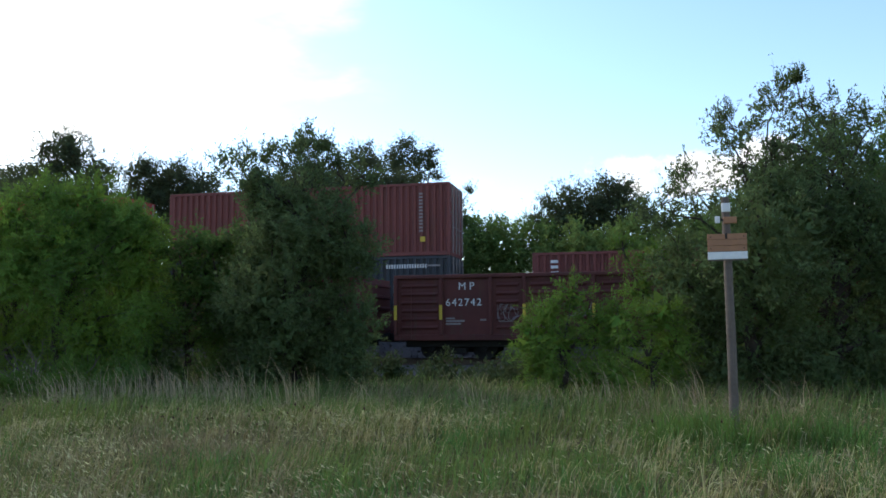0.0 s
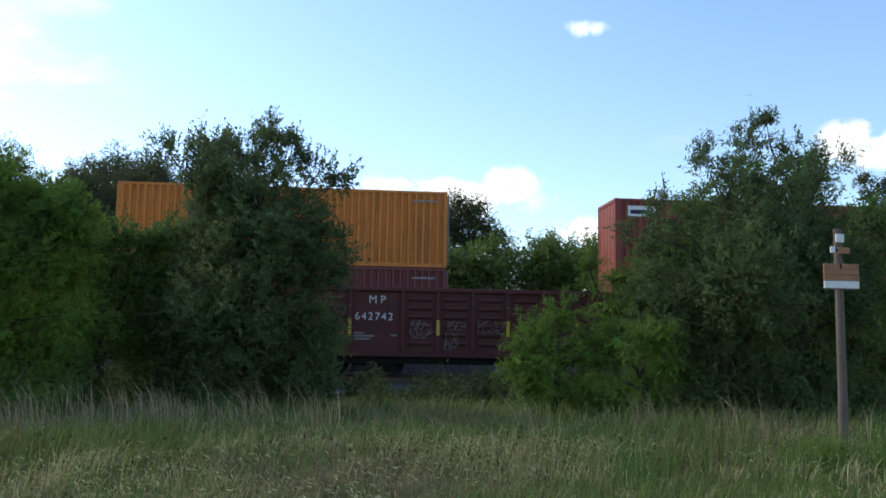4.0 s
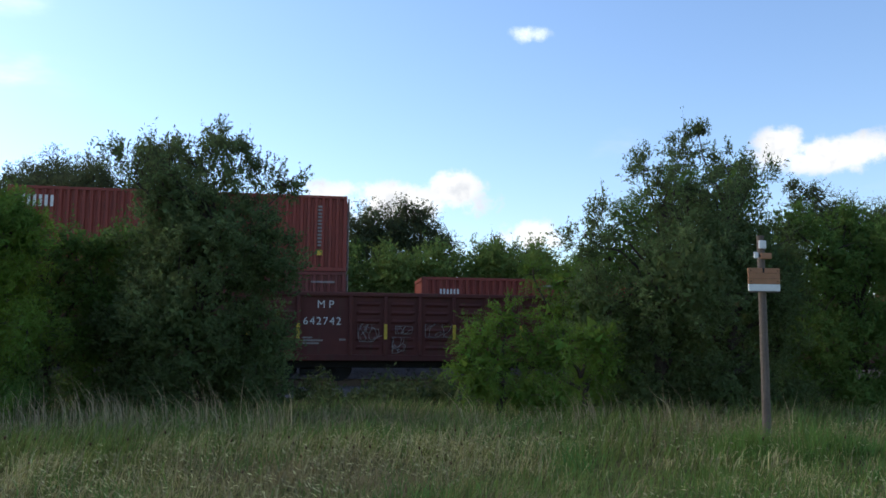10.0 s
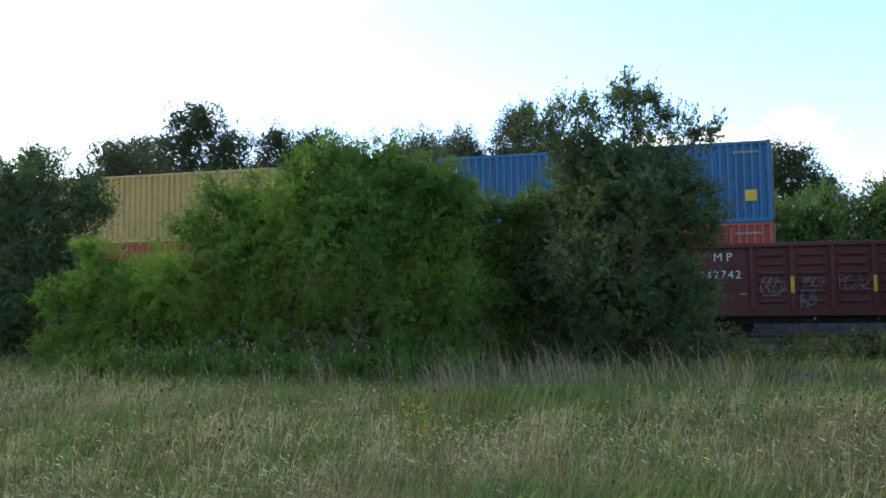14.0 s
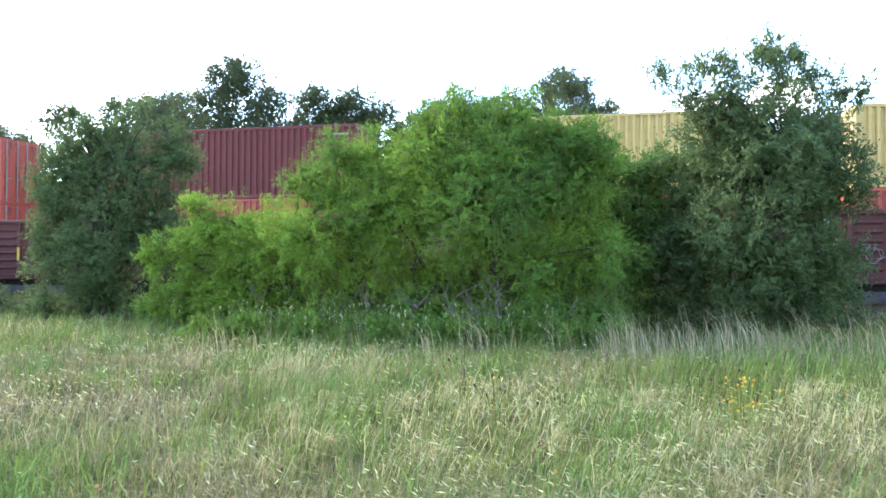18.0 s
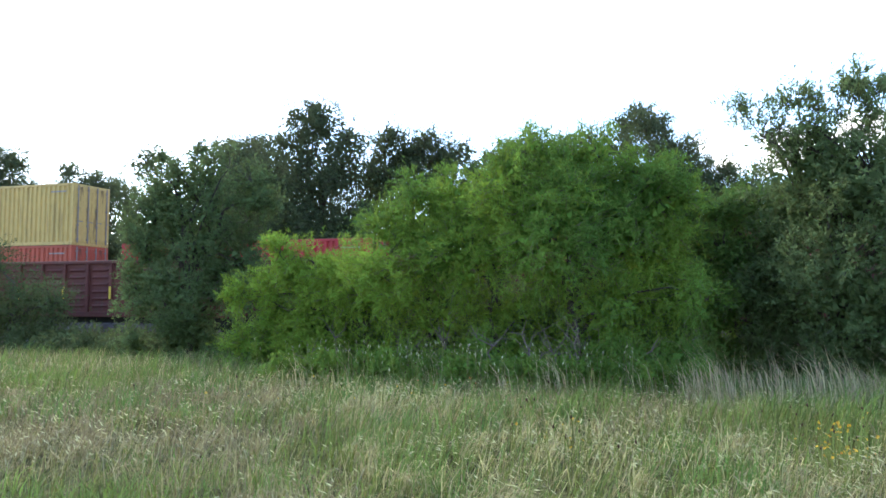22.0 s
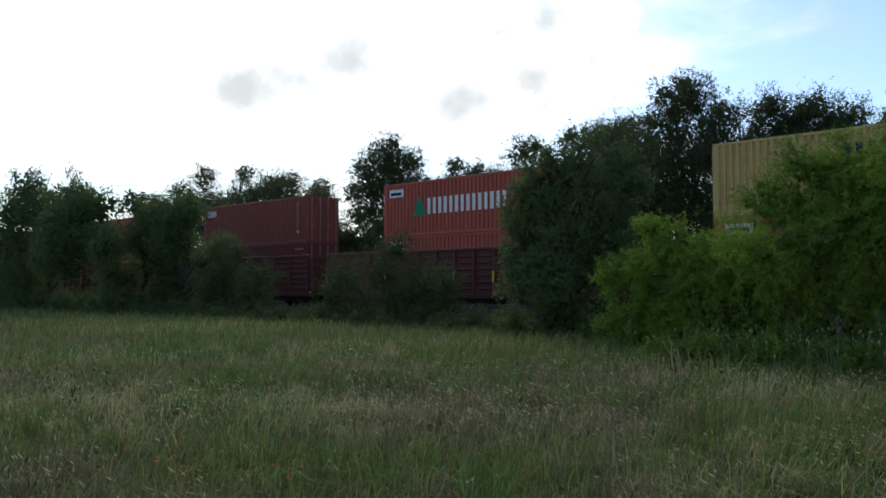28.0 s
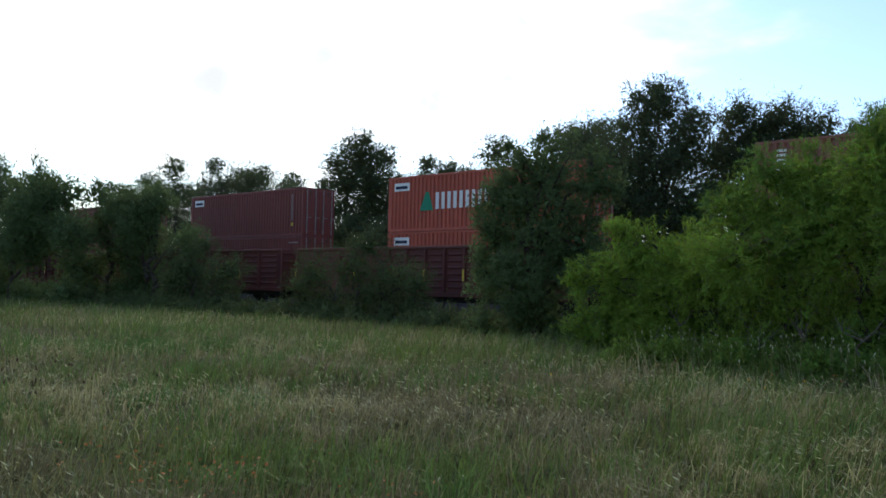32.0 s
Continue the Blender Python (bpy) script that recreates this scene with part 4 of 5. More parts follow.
def tree(kind, x, y, lobes, seed, density):
    rng = np.random.default_rng(seed)
    words, category, name = WORDS[kind]
    t = thing(name, pose(x, y, 0), words, category, "trees and bushes")
    away = math.hypot(x + 4, y)
    v, f, (roots, tips) = leaf_cloud(rng, lobes + skirt(rng, kind, lobes), kind, density, 1.0 if kind == 'oak' else max(1.0, away / 34))
    part("crown", quick_mesh("crown", v, f, LEAF[kind]), t)
    twigs = part("branchwork", quick_mesh("branchwork", *spray_stems(roots, tips, 0.006 if kind != "oak" else 0.011), TWIG if kind in ("mesq", "light") else BARK), t, "thin grey-brown twigs")
    tagged(twigs, kind="stuff")
    top = max(l[2] + l[3] for l in lobes)
    wide = max(l[0] for l in lobes) - min(l[0] for l in lobes)
    stems = max(1, min(5, int(wide / 2.2))) if kind != "oak" else max(1, min(3, int(wide / 5)))
    feet = [Vector((min(l[0] for l in lobes) * 0.6 + wide * 0.6 * (i + 0.5) / stems, rng.uniform(-0.3, 0.3), -0.1)) for i in range(stems)]
    r0 = (0.05 + 0.016 * top) * (0.65 if kind in ("oak", "mesq") else 1.0)
    for foot in feet:
        bm = bmesh.new()
        head = Vector((foot.x + rng.uniform(-0.3, 0.3), foot.y, top * 0.42))
        tube_into(bm, limb_path(foot, head, rng, 5, 0.15), [r0 * (1 - 0.09 * i) for i in range(6)], 9)
        part("trunk", mesh_of("trunk", bm, BARK), t)
    for lx, ly, lz, lr in lobes:
        c = Vector((lx, ly, lz))
        foot = min(feet, key=lambda h: abs(h.x - lx))
        a = Vector((foot.x, foot.y, min(top * 0.40, max(0.3, lz * 0.6))))
        if (c - a).length < 0.3:
            continue
        bm = bmesh.new()
        thin = 0.35 if kind == "live" and top > 5.0 and lr < 0.8 and lz > 0.60 * top else 1.0
        tube_into(bm, limb_path(a, c, rng), [r0 * (0.15 + 0.40 * thin) * (1 - 0.16 * i) for i in range(6)], 6)
        near = roots[::3]
        near = near[np.linalg.norm(near - np.array(c), axis=1) < lr * 1.15]
        for k in range(min(len(near), 10)):
            tube_into(bm, limb_path(c, Vector(near[k]), rng, 3), [r0 * 0.16 * thin, r0 * 0.12 * thin, r0 * 0.09 * thin, r0 * 0.04 * thin], 4)
        part("limb", mesh_of("limb", bm, BARK), t)
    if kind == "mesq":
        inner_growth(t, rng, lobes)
    return t


def inner_growth(t, rng, lobes):
    """Bare grey stems and growth low inside a thicket, coloured dark for its shade."""
    x0, x1 = min(l[0] for l in lobes), max(l[0] for l in lobes)
    n = int((x1 - x0) * 0.9)
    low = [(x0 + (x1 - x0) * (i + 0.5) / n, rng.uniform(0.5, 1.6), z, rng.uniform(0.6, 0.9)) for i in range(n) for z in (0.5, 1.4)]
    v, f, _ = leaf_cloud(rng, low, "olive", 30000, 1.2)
    # the darker leaf material puts the thicket's inner shade into colour
    part("inner_growth", quick_mesh("inner_growth", v, f, LEAF["live"]), t, "inside growth in a darker leaf colour that stands for shade")
    for k in range(12):
        foot = Vector((rng.uniform(x0 + 0.8, x1 - 0.6), rng.uniform(-1.5, 0.4), -0.05))
        head = foot + Vector((rng.normal() * 0.5, rng.normal() * 0.2 - 0.1, rng.uniform(0.6, 1.3)))
        bm = bmesh.new()
        path = limb_path(foot, head, rng, 5, 0.2)
        tube_into(bm, path, [0.022, 0.02, 0.017, 0.014, 0.010, 0.006], 5)
        for _ in range(5):
            q = path[rng.integers(1, 5)]
            tip = q + Vector((rng.normal() * 0.35, rng.normal() * 0.2, rng.uniform(0.2, 0.7)))
            tube_into(bm, limb_path(q, tip, rng, 3, 0.2), [0.010, 0.008, 0.006, 0.003], 4)
        part("stem", mesh_of("stem", bm, TWIG), t, "thin grey-brown stem")


# kind, place along and across, and the crown's lobes: along, across, height, radius
TREES = [
    ('live', -2.6, 18.5, [(-0.9, -0.3, 5.2, 0.76), (0.1, -0.2, 5.3, 0.76), (-0.4, -0.3, 4.6, 0.90), (0.6, 0.0, 5.6, 0.62), (1.3, -0.1, 5.0, 0.60), (-1.5, 0.1, 5.2, 0.58), (-1.8, 0.0, 5.5, 0.46), (1.8, -0.1, 5.1, 0.44), (0.4, 0.0, 6.1, 0.42), (0.5, -0.7, 3.9, 1.44), (-0.7, 0.5, 3.7, 1.48), (1.4, -0.3, 3.3, 1.07), (-0.1, -0.5, 2.1, 1.73), (-1.5, 0.5, 2.1, 1.10), (1.3, -0.0, 1.7, 1.00), (-1.1, 0.2, 1.2, 0.73), (0.7, -0.0, 1.1, 0.74), (-0.8, 0.0, 5.8, 0.30), (0.3, -0.1, 6.1, 0.26), (0.8, 0.0, 5.9, 0.20)]),
    ('live', 8.7, 18.0, [(-0.2, 0.2, 6.2, 0.57), (0.9, 0.0, 5.9, 0.52), (1.7, 0.1, 5.7, 0.44), (-1.1, 0.1, 5.7, 0.51), (-0.9, -0.5, 5.1, 0.78), (0.2, -0.6, 5.0, 0.78), (-0.4, -0.5, 4.3, 0.95), (-1.9, 0.3, 4.4, 0.78), (-2.7, 0.1, 4.1, 0.59), (1.0, -0.2, 4.85, 0.76), (1.1, -0.2, 4.1, 0.80), (-0.7, -0.9, 3.1, 1.70), (-2.1, 0.5, 2.3, 1.30), (1.3, -0.0, 2.8, 1.33), (-0.5, 0.3, 1.5, 1.44), (-1.8, 0.3, 1.1, 0.71), (1.2, 0.2, 1.3, 0.80), (0.2, 0.1, 6.6, 0.22), (2.3, 0.2, 3.5, 0.61), (2.2, -0.0, 2.6, 0.74), (2.2, 0.3, 1.5, 0.67), (2.5, 0.2, 4.2, 0.43), (0.6, -0.3, 3.6, 0.80)]),
    ('green', 10.8, 23.3, [(0.0, -0.3, 6.2, 1.05), (-1.3, -0.2, 5.2, 1.15), (1.2, -0.2, 5.4, 1.20), (-2.5, -0.3, 4.0, 1.15), (-1.0, -0.4, 3.8, 1.30), (0.8, -0.3, 3.9, 1.30), (2.4, -0.3, 4.2, 1.30), (-3.0, -0.2, 2.5, 1.20), (-1.2, -0.3, 2.2, 1.30), (1.0, -0.3, 2.0, 1.30), (2.8, -0.2, 2.3, 1.30), (1.7, -0.3, 6.5, 0.95)]),
    ('light', 6.0, 17.4, [(-0.9, -0.3, 1.5, 0.58), (-0.1, -0.2, 1.7, 0.55), (0.2, 0.1, 1.1, 0.60), (-1.4, 0.0, 1.1, 0.36)]),
    ('green', 14.7, 19.0, [(-2.2, -0.1, 3.7, 1.15), (-0.8, -0.2, 4.0, 1.16), (-2.6, 0.1, 1.8, 1.42), (-0.9, 0.1, 2.0, 1.58), (0.9, 0.7, 4.0, 1.61), (0.9, 0.3, 2.0, 1.60), (2.9, 0.9, 4.8, 2.09), (2.7, 0.7, 2.1, 1.92), (-2.5, 0.3, 4.7, 0.58), (-1.4, 0.1, 4.7, 0.58), (-3.1, -0.2, 4.6, 0.51), (-3.0, 0.2, 3.9, 0.57)]),
    ('light', 3.9, 17.5, [(-0.3, 0.3, 1.7, 0.62), (0.2, 0.2, 2.1, 0.43), (-0.7, 0.0, 1.2, 0.47), (0.7, 0.1, 1.5, 0.62), (-0.1, -0.1, 1.1, 0.49)]),
    ('light', 5.8, 19.5, [(-0.6, 0.1, 3.3, 0.36), (0.1, 0.0, 3.1, 0.42), (0.7, -0.1, 2.7, 0.48), (-0.2, -0.2, 2.3, 0.48)]),
    ('mesq', -9.6, 17.0, [(1.6, 0.3, 4.4, 0.82), (2.7, 0.5, 3.8, 0.92), (0.4, -0.3, 4.1, 0.84), (-0.8, 0.2, 3.9, 0.67), (3.5, -0.1, 3.6, 0.63), (1.4, -0.5, 2.8, 1.40), (-0.4, -0.2, 2.6, 1.19), (3.1, 0.3, 2.3, 1.14), (-1.8, 0.2, 3.1, 0.67), (-2.2, -0.5, 2.1, 1.10), (-3.9, 0.1, 2.4, 0.81), (-4.8, -0.2, 2.7, 0.48), (-5.3, 0.2, 1.8, 0.70), (-6.0, -0.1, 1.7, 0.41), (-4.0, 0.4, 1.3, 1.00), (-5.0, 0.3, 1.0, 0.57), (-1.1, 0.0, 1.3, 0.84), (0.6, 0.4, 1.3, 0.82), (2.6, -0.2, 1.4, 0.92), (4.1, -0.3, 1.8, 0.62), (3.8, 0.1, 3.0, 0.51), (1.8, -0.4, 3.5, 0.93), (0.7, -0.3, 3.2, 0.89), (2.7, -0.1, 3.0, 0.86), (-0.4, 0.1, 3.3, 0.72), (-1.4, -0.2, 2.5, 0.73), (-3.2, -0.3, 1.9, 0.74), (3.2, 0.2, 4.1, 0.58), (3.9, -0.1, 3.7, 0.48), (-1.6, 0.0, 3.9, 0.56), (-1.3, 0.3, 3.4, 0.55), (-2.4, 0.0, 3.3, 0.56), (-4.6, -0.1, 2.3, 0.60)]),
    ('mesq', -7.7, 16.9, [(-1.0, 0.3, 4.7, 0.66), (0.4, 0.3, 4.6, 0.68), (1.6, -0.1, 4.1, 0.48), (0.0, -0.0, 3.7, 0.81), (-1.5, 0.0, 3.8, 0.82), (1.2, 0.1, 3.3, 0.66)]),
    ('green', -0.9, 40.5, [(-1.5, 0.1, 6.5, 0.92), (-0.0, 0.1, 6.3, 0.85), (1.3, 0.1, 6.3, 0.68), (-0.9, 0.4, 5.4, 1.00), (2.5, 0.0, 6.2, 0.56)]),
    ('oak', -8.9, 56.0, [(-0.9, -0.1, 14.3, 1.06), (-2.1, 0.2, 13.8, 0.74), (0.9, -0.2, 13.8, 0.73), (3.8, -0.1, 10.9, 0.48)]),
    ('green', -4.4, 20.0, [(-0.3, 0.3, 3.5, 0.73), (0.6, 0.0, 3.5, 0.59), (-0.2, 0.1, 2.2, 1.05), (-0.7, -0.4, 1.4, 0.79), (0.3, -0.1, 1.1, 0.65), (-0.1, 0.0, 3.9, 0.53), (-0.8, -0.3, 2.7, 0.73), (0.8, 0.1, 2.4, 0.78), (0.6, 0.1, 1.8, 0.78)]),
    ('green', -5.9, 19.0, [(-0.4, -0.3, 3.6, 0.74), (0.5, 0.1, 3.6, 0.74), (-0.0, -0.0, 2.6, 0.86), (1.0, 0.1, 2.7, 0.74), (-0.2, -0.1, 1.7, 0.73), (0.8, 0.2, 1.6, 0.74), (1.2, 0.1, 3.7, 0.50), (-1.2, -0.3, 2.9, 0.73), (-1.2, -0.3, 1.8, 0.73)]),
    ('live', -19.1, 20.0, [(0.2, 0.2, 5.1, 1.08), (-1.0, 0.3, 5.2, 0.66), (1.4, -0.2, 5.3, 0.74), (-1.2, -0.0, 3.7, 1.12), (0.6, 0.2, 3.5, 1.68), (1.9, -0.1, 3.8, 0.76), (-1.7, -0.1, 4.2, 0.53), (-1.3, -0.2, 1.7, 1.00), (-1.3, -0.1, 2.7, 0.93), (-0.5, 0.1, 4.5, 0.93), (0.3, -0.3, 1.8, 1.45), (1.5, -0.1, 1.8, 0.68), (-0.3, 0.2, 0.8, 0.85), (2.1, 0.0, 4.5, 0.82), (1.7, 0.0, 2.6, 0.90), (-1.0, 0.0, 5.8, 0.16), (0.3, 0.0, 5.9, 0.16)]),
    ('olive', -29.1, 22.5, [(-0.3, -0.2, 2.1, 1.18), (-2.5, -0.3, 1.9, 0.93), (1.7, 0.3, 1.7, 1.08), (0.6, -0.2, 3.0, 0.59), (3.1, -0.2, 1.5, 0.71), (-3.8, -0.0, 1.3, 0.63), (0.6, 0.2, 1.1, 1.06)]),
    ('olive', -40.3, 22.5, [(-0.9, -0.5, 2.1, 1.27), (2.5, -0.2, 2.0, 0.85), (-2.5, -0.1, 1.3, 0.81), (1.1, 0.3, 1.5, 0.95), (0.1, -0.0, 3.2, 0.55)]),
    ('live', -48.8, 23.0, [(-1.1, 0.9, 3.4, 2.44), (2.7, -0.6, 4.2, 1.69), (-4.3, -0.3, 1.8, 1.87), (5.9, 0.2, 3.4, 1.11), (0.9, 0.6, 1.5, 1.58), (-3.3, -0.1, 4.5, 1.18), (0.8, -0.4, 5.3, 1.59), (3.9, -0.4, 5.6, 1.09), (-3.3, 0.0, 6.5, 1.01), (-1.2, 0.0, 5.6, 1.40), (2.3, 0.0, 5.5, 1.30), (6.4, 0.0, 1.6, 1.20)]),
    ('live', -64.4, 20.0, [(2.8, -1.0, 5.2, 3.12), (9.1, 0.6, 6.3, 1.86), (13.8, 0.4, 6.0, 1.13), (11.6, -0.7, 3.5, 2.11), (4.6, -0.3, 7.8, 1.30), (-1.3, 0.9, 2.6, 3.08), (10.6, 0.1, 8.0, 0.53), (15.0, 0.3, 2.1, 0.86), (4.9, -0.3, 1.8, 2.14), (12.4, -0.7, 4.8, 1.93), (16.0, -0.3, 3.7, 1.21), (7.5, 0.6, 4.6, 2.07), (-8.7, -0.9, 5.6, 3.79), (-20.5, -0.7, 5.2, 4.77), (-8.4, -0.2, 1.9, 2.94), (6.6, 0.0, 6.0, 1.80), (2.0, 0.0, 6.4, 1.70), (11.6, 0.0, 6.2, 1.40), (14.2, 0.0, 4.0, 1.30)]),
    ('oak', -25.1, 40.0, [(-0.1, -0.1, 11.5, 1.47), (-1.5, -0.1, 11.7, 0.99), (1.5, 0.7, 10.2, 1.57), (0.6, -0.6, 8.1, 1.81), (-1.1, -0.7, 8.2, 1.37), (-0.5, 0.3, 12.3, 0.62)]),
    ('oak', -21.2, 42.0, [(-0.7, 0.3, 10.8, 0.85), (1.1, 0.5, 10.3, 0.93), (-0.2, -0.1, 9.1, 0.93), (-1.4, 0.6, 8.2, 1.24), (2.0, 0.3, 9.3, 0.77)]),
    ('oak', -5.9, 41.0, [(-2.2, -0.3, 10.3, 1.13), (-0.2, 0.2, 9.0, 1.00), (1.5, 0.3, 7.9, 0.87), (-1.3, 0.2, 8.0, 1.53), (-2.0, 0.0, 11.2, 0.34), (2.7, -0.3, 6.9, 1.21), (0.6, -0.2, 7.1, 1.23)]),
    ('oak', -27.3, 37.0, [(0.2, -0.4, 8.5, 1.58), (-1.1, -0.5, 9.2, 1.16), (1.2, 0.2, 7.4, 1.70), (-0.7, -0.4, 7.1, 1.72)]),
    ('oak', 3.2, 42.0, [(-0.6, 0.4, 8.0, 1.17), (-1.6, -0.3, 7.7, 0.76), (0.5, 0.3, 7.8, 0.76), (-0.6, 0.2, 7.1, 1.05), (1.9, 0.1, 7.1, 0.35), (3.1, 0.2, 6.8, 0.47)]),
    ('oak', -13.6, 42.0, [(1.1, 0.7, 8.9, 1.64), (-0.8, 0.1, 9.0, 1.26), (2.7, -0.6, 9.5, 1.28), (-2.1, 0.2, 8.6, 1.01), (0.4, -0.6, 7.0, 1.68), (-3.4, -0.2, 8.7, 0.84)]),
    ('oak', -27.6, 42.0, [(-4.3, 0.3, 10.2, 1.70), (5.7, 0.0, 10.5, 1.36), (8.1, -0.1, 10.4, 1.12), (9.5, 0.6, 9.7, 1.26), (-10.3, 0.2, 10.0, 1.74), (-2.0, -0.3, 10.4, 1.68)]),
    ('oak', -17.3, 56.0, [(0.4, -0.5, 12.4, 1.84), (2.7, 0.5, 12.5, 1.42), (-1.1, -0.0, 12.2, 1.44), (-2.8, 0.3, 11.9, 1.03)]),
    ('oak', -52.5, 44.0, [(-0.4, -0.3, 11.9, 2.19), (-2.7, -0.5, 11.0, 1.53), (2.4, 0.1, 10.9, 1.48), (0.3, 0.9, 8.8, 2.91), (0.7, -0.3, 12.5, 0.84)]),
    ('oak', -71.3, 42.0, [(-6.7, 0.6, 12.2, 1.99), (0.2, 0.7, 11.9, 1.56), (5.6, 0.7, 10.0, 2.23), (11.3, 0.7, 8.7, 2.11), (3.1, -1.5, 8.2, 3.03), (-10.9, 0.3, 11.1, 2.00), (-4.5, 0.9, 9.0, 2.43)]),
    ('oak', -44.7, 44.0, [(-0.4, -0.5, 10.2, 1.03), (1.5, -0.3, 9.5, 1.21), (3.1, -0.3, 9.0, 1.18), (-2.9, 0.0, 8.2, 1.69)]),
    ('oak', -68.6, 46.0, [(0.5, -0.1, 11.2, 1.72), (4.7, -0.1, 10.1, 1.86), (-3.9, 0.7, 11.0, 2.45)]),
    ('oak', 30.3, 42.0, [(-3.1, -0.5, 10.0, 0.96), (-1.4, -0.5, 9.2, 1.15), (0.9, -0.5, 8.8, 1.29), (-4.1, -0.2, 10.6, 0.57), (3.6, -0.7, 9.2, 1.63)]),
    ('oak', 10.4, 44.0, [(-0.7, 0.5, 6.7, 1.00), (0.6, 0.3, 6.3, 0.94), (-1.3, -0.4, 6.2, 0.93), (1.5, 0.0, 6.3, 0.94)]),
    ('oak', 5.1, 43.0, [(-0.6, -0.2, 8.7, 0.83), (0.4, -0.1, 8.5, 0.71), (-1.0, -0.1, 7.6, 1.00), (1.5, 0.1, 7.1, 0.81)]),
]
for i, (kind, x, y, lobes) in enumerate(TREES):
    volume = sum(l[3] ** 2 for l in lobes) / (1.0 if kind == "oak" else max(1.0, math.hypot(x + 4, y) / 34) ** 2)
    tree(kind, x, y, lobes, 100 + i, min(300000 if kind == "mesq" else 95000, (8200 if kind == "mesq" else 4300 if kind != "oak" else 3200) * volume + 4000))


def thicket_row(x0, x1, mat, words, seed):
    """Joined undergrowth behind the tracks, too far and dense to tell apart."""
    rng = np.random.default_rng(seed)
    vs, fs, n = [], [], 0
    x = x0
    while x < x1:
        near = -66 < x < 33
        h = 6.2 + 0.3 * math.sin(x * 0.21 + 1.0) + rng.uniform(-0.3, 0.3)
        y, r, many, big, share = (39.0, 1.35, 4600 if -16 < x < 16 else 2200, 1.7, 0.7) if near else (41.0, 1.7, 1300, 3.0, 0.35)
        lobes = [(x + rng.uniform(-0.5, 0.5), y + rng.uniform(-0.8, 0.8), z, r) for z in ((h - 3.1, h - 2.1, h - 1.2) if near else (1.6, 3.0, h - 1.6))]
        v, f, _ = leaf_cloud(rng, lobes, "oak", many, big, share)
        vs.append(v), fs.append(f + n)
        n += len(v)
        x += (1.5 if near else 2.8) + rng.uniform(-0.4, 0.4)
    tagged(new("undergrowth", quick_mesh("undergrowth", np.concatenate(vs), np.concatenate(fs), mat)), words, "undergrowth", kind="stuff")


thicket_row(-22, 46, LEAF["hedge"], "dense bright green undergrowth behind the tracks", 7)
# this stretch is backlit; the oak leaf colour carries that shade
thicket_row(-150, -22, LEAF["oak"], "dense undergrowth behind the tracks, coloured dark grey-green for its backlit side", 9)


def trackside_weeds():
    """Low tangled weeds between the trees and the near track."""
    rng = np.random.default_rng(8)
    lobes = [(rng.uniform(-56, 16), rng.uniform(19.5, 24.2), rng.uniform(0.05, 0.3), rng.uniform(0.3, 0.55)) for _ in range(420)]
    v, f, _ = leaf_cloud(rng, lobes, "green", 90000, 1.4)
    tagged(new("trackside_weeds", quick_mesh("trackside_weeds", v, f, LEAF["olive"])), "low tangled green weeds beside the track", "weeds", kind="stuff")


trackside_weeds()


# ---- meadow ----
def blades(rng, x, y, h, w, lean, name, mat, wind=0.10):
    """Grass blades as tapering strips that arch over, each swath leaning its own way before the wind."""
    n = len(x)
    a = rng.uniform(0, 2 * math.pi, n)
    side = np.stack([np.cos(a), np.sin(a), np.zeros(n)], 1) * (w / 2)[:, None]
    dirn = rng.uniform(0, 2 * math.pi, n)
    bend = np.stack([np.cos(dirn) * lean * h, np.sin(dirn) * lean * h, np.zeros(n)], 1)
    sway = abs(wind)
    bend[:, 0] += h * (wind + 0.9 * sway * patch(x, y, 0.9, 31))
    bend[:, 1] += h * 0.9 * sway * patch(x, y, 0.8, 32)
    root = np.stack([x, y, np.full(n, -0.03)], 1)
    over = np.linalg.norm(bend, axis=1) / np.maximum(h, 0.01)
    drop = np.clip(1.04 - 0.30 * over ** 2, 0.45, 1.0)
    up = np.stack([np.zeros(n), np.zeros(n), h], 1)
    mid = root + up * 0.62 + bend * 0.26
    tip = root + up * drop[:, None] + bend
    v = np.stack([root - side, root + side, mid + side * 0.75, mid - side * 0.75, tip], 1).reshape(-1, 3)
    i = np.arange(n)[:, None] * 5
    f = np.concatenate([i + np.array([[0, 1, 2]]), i + np.array([[0, 2, 3]]), i + np.array([[3, 2, 4]])], 1).reshape(-1, 3)
    return quick_mesh(name, v, f, mat)


def scatter(rng, n, near, far, power):
    """Places in the meadow, thinning with distance from where the film is taken."""
    d = near + (far - near) * rng.uniform(0, 1, n) ** power
    a = np.radians(-48 + 134 * rng.uniform(0, 1, n) ** 0.85)
    cx = rng.uniform(-5.6, 3.5, n)
    return cx - np.sin(a) * d, 0.2 + np.cos(a) * d, d


def patch(x, y, s, seed):
    out = np.zeros(len(x))
    r = np.random.default_rng(seed)
    for k in range(7):
        a, ph = r.uniform(0, 6.28), r.uniform(0, 6.28)
        fq = s * r.uniform(0.6, 1.8)
        out += np.sin((x * math.cos(a) + y * math.sin(a)) * fq + ph)
    return out / 7


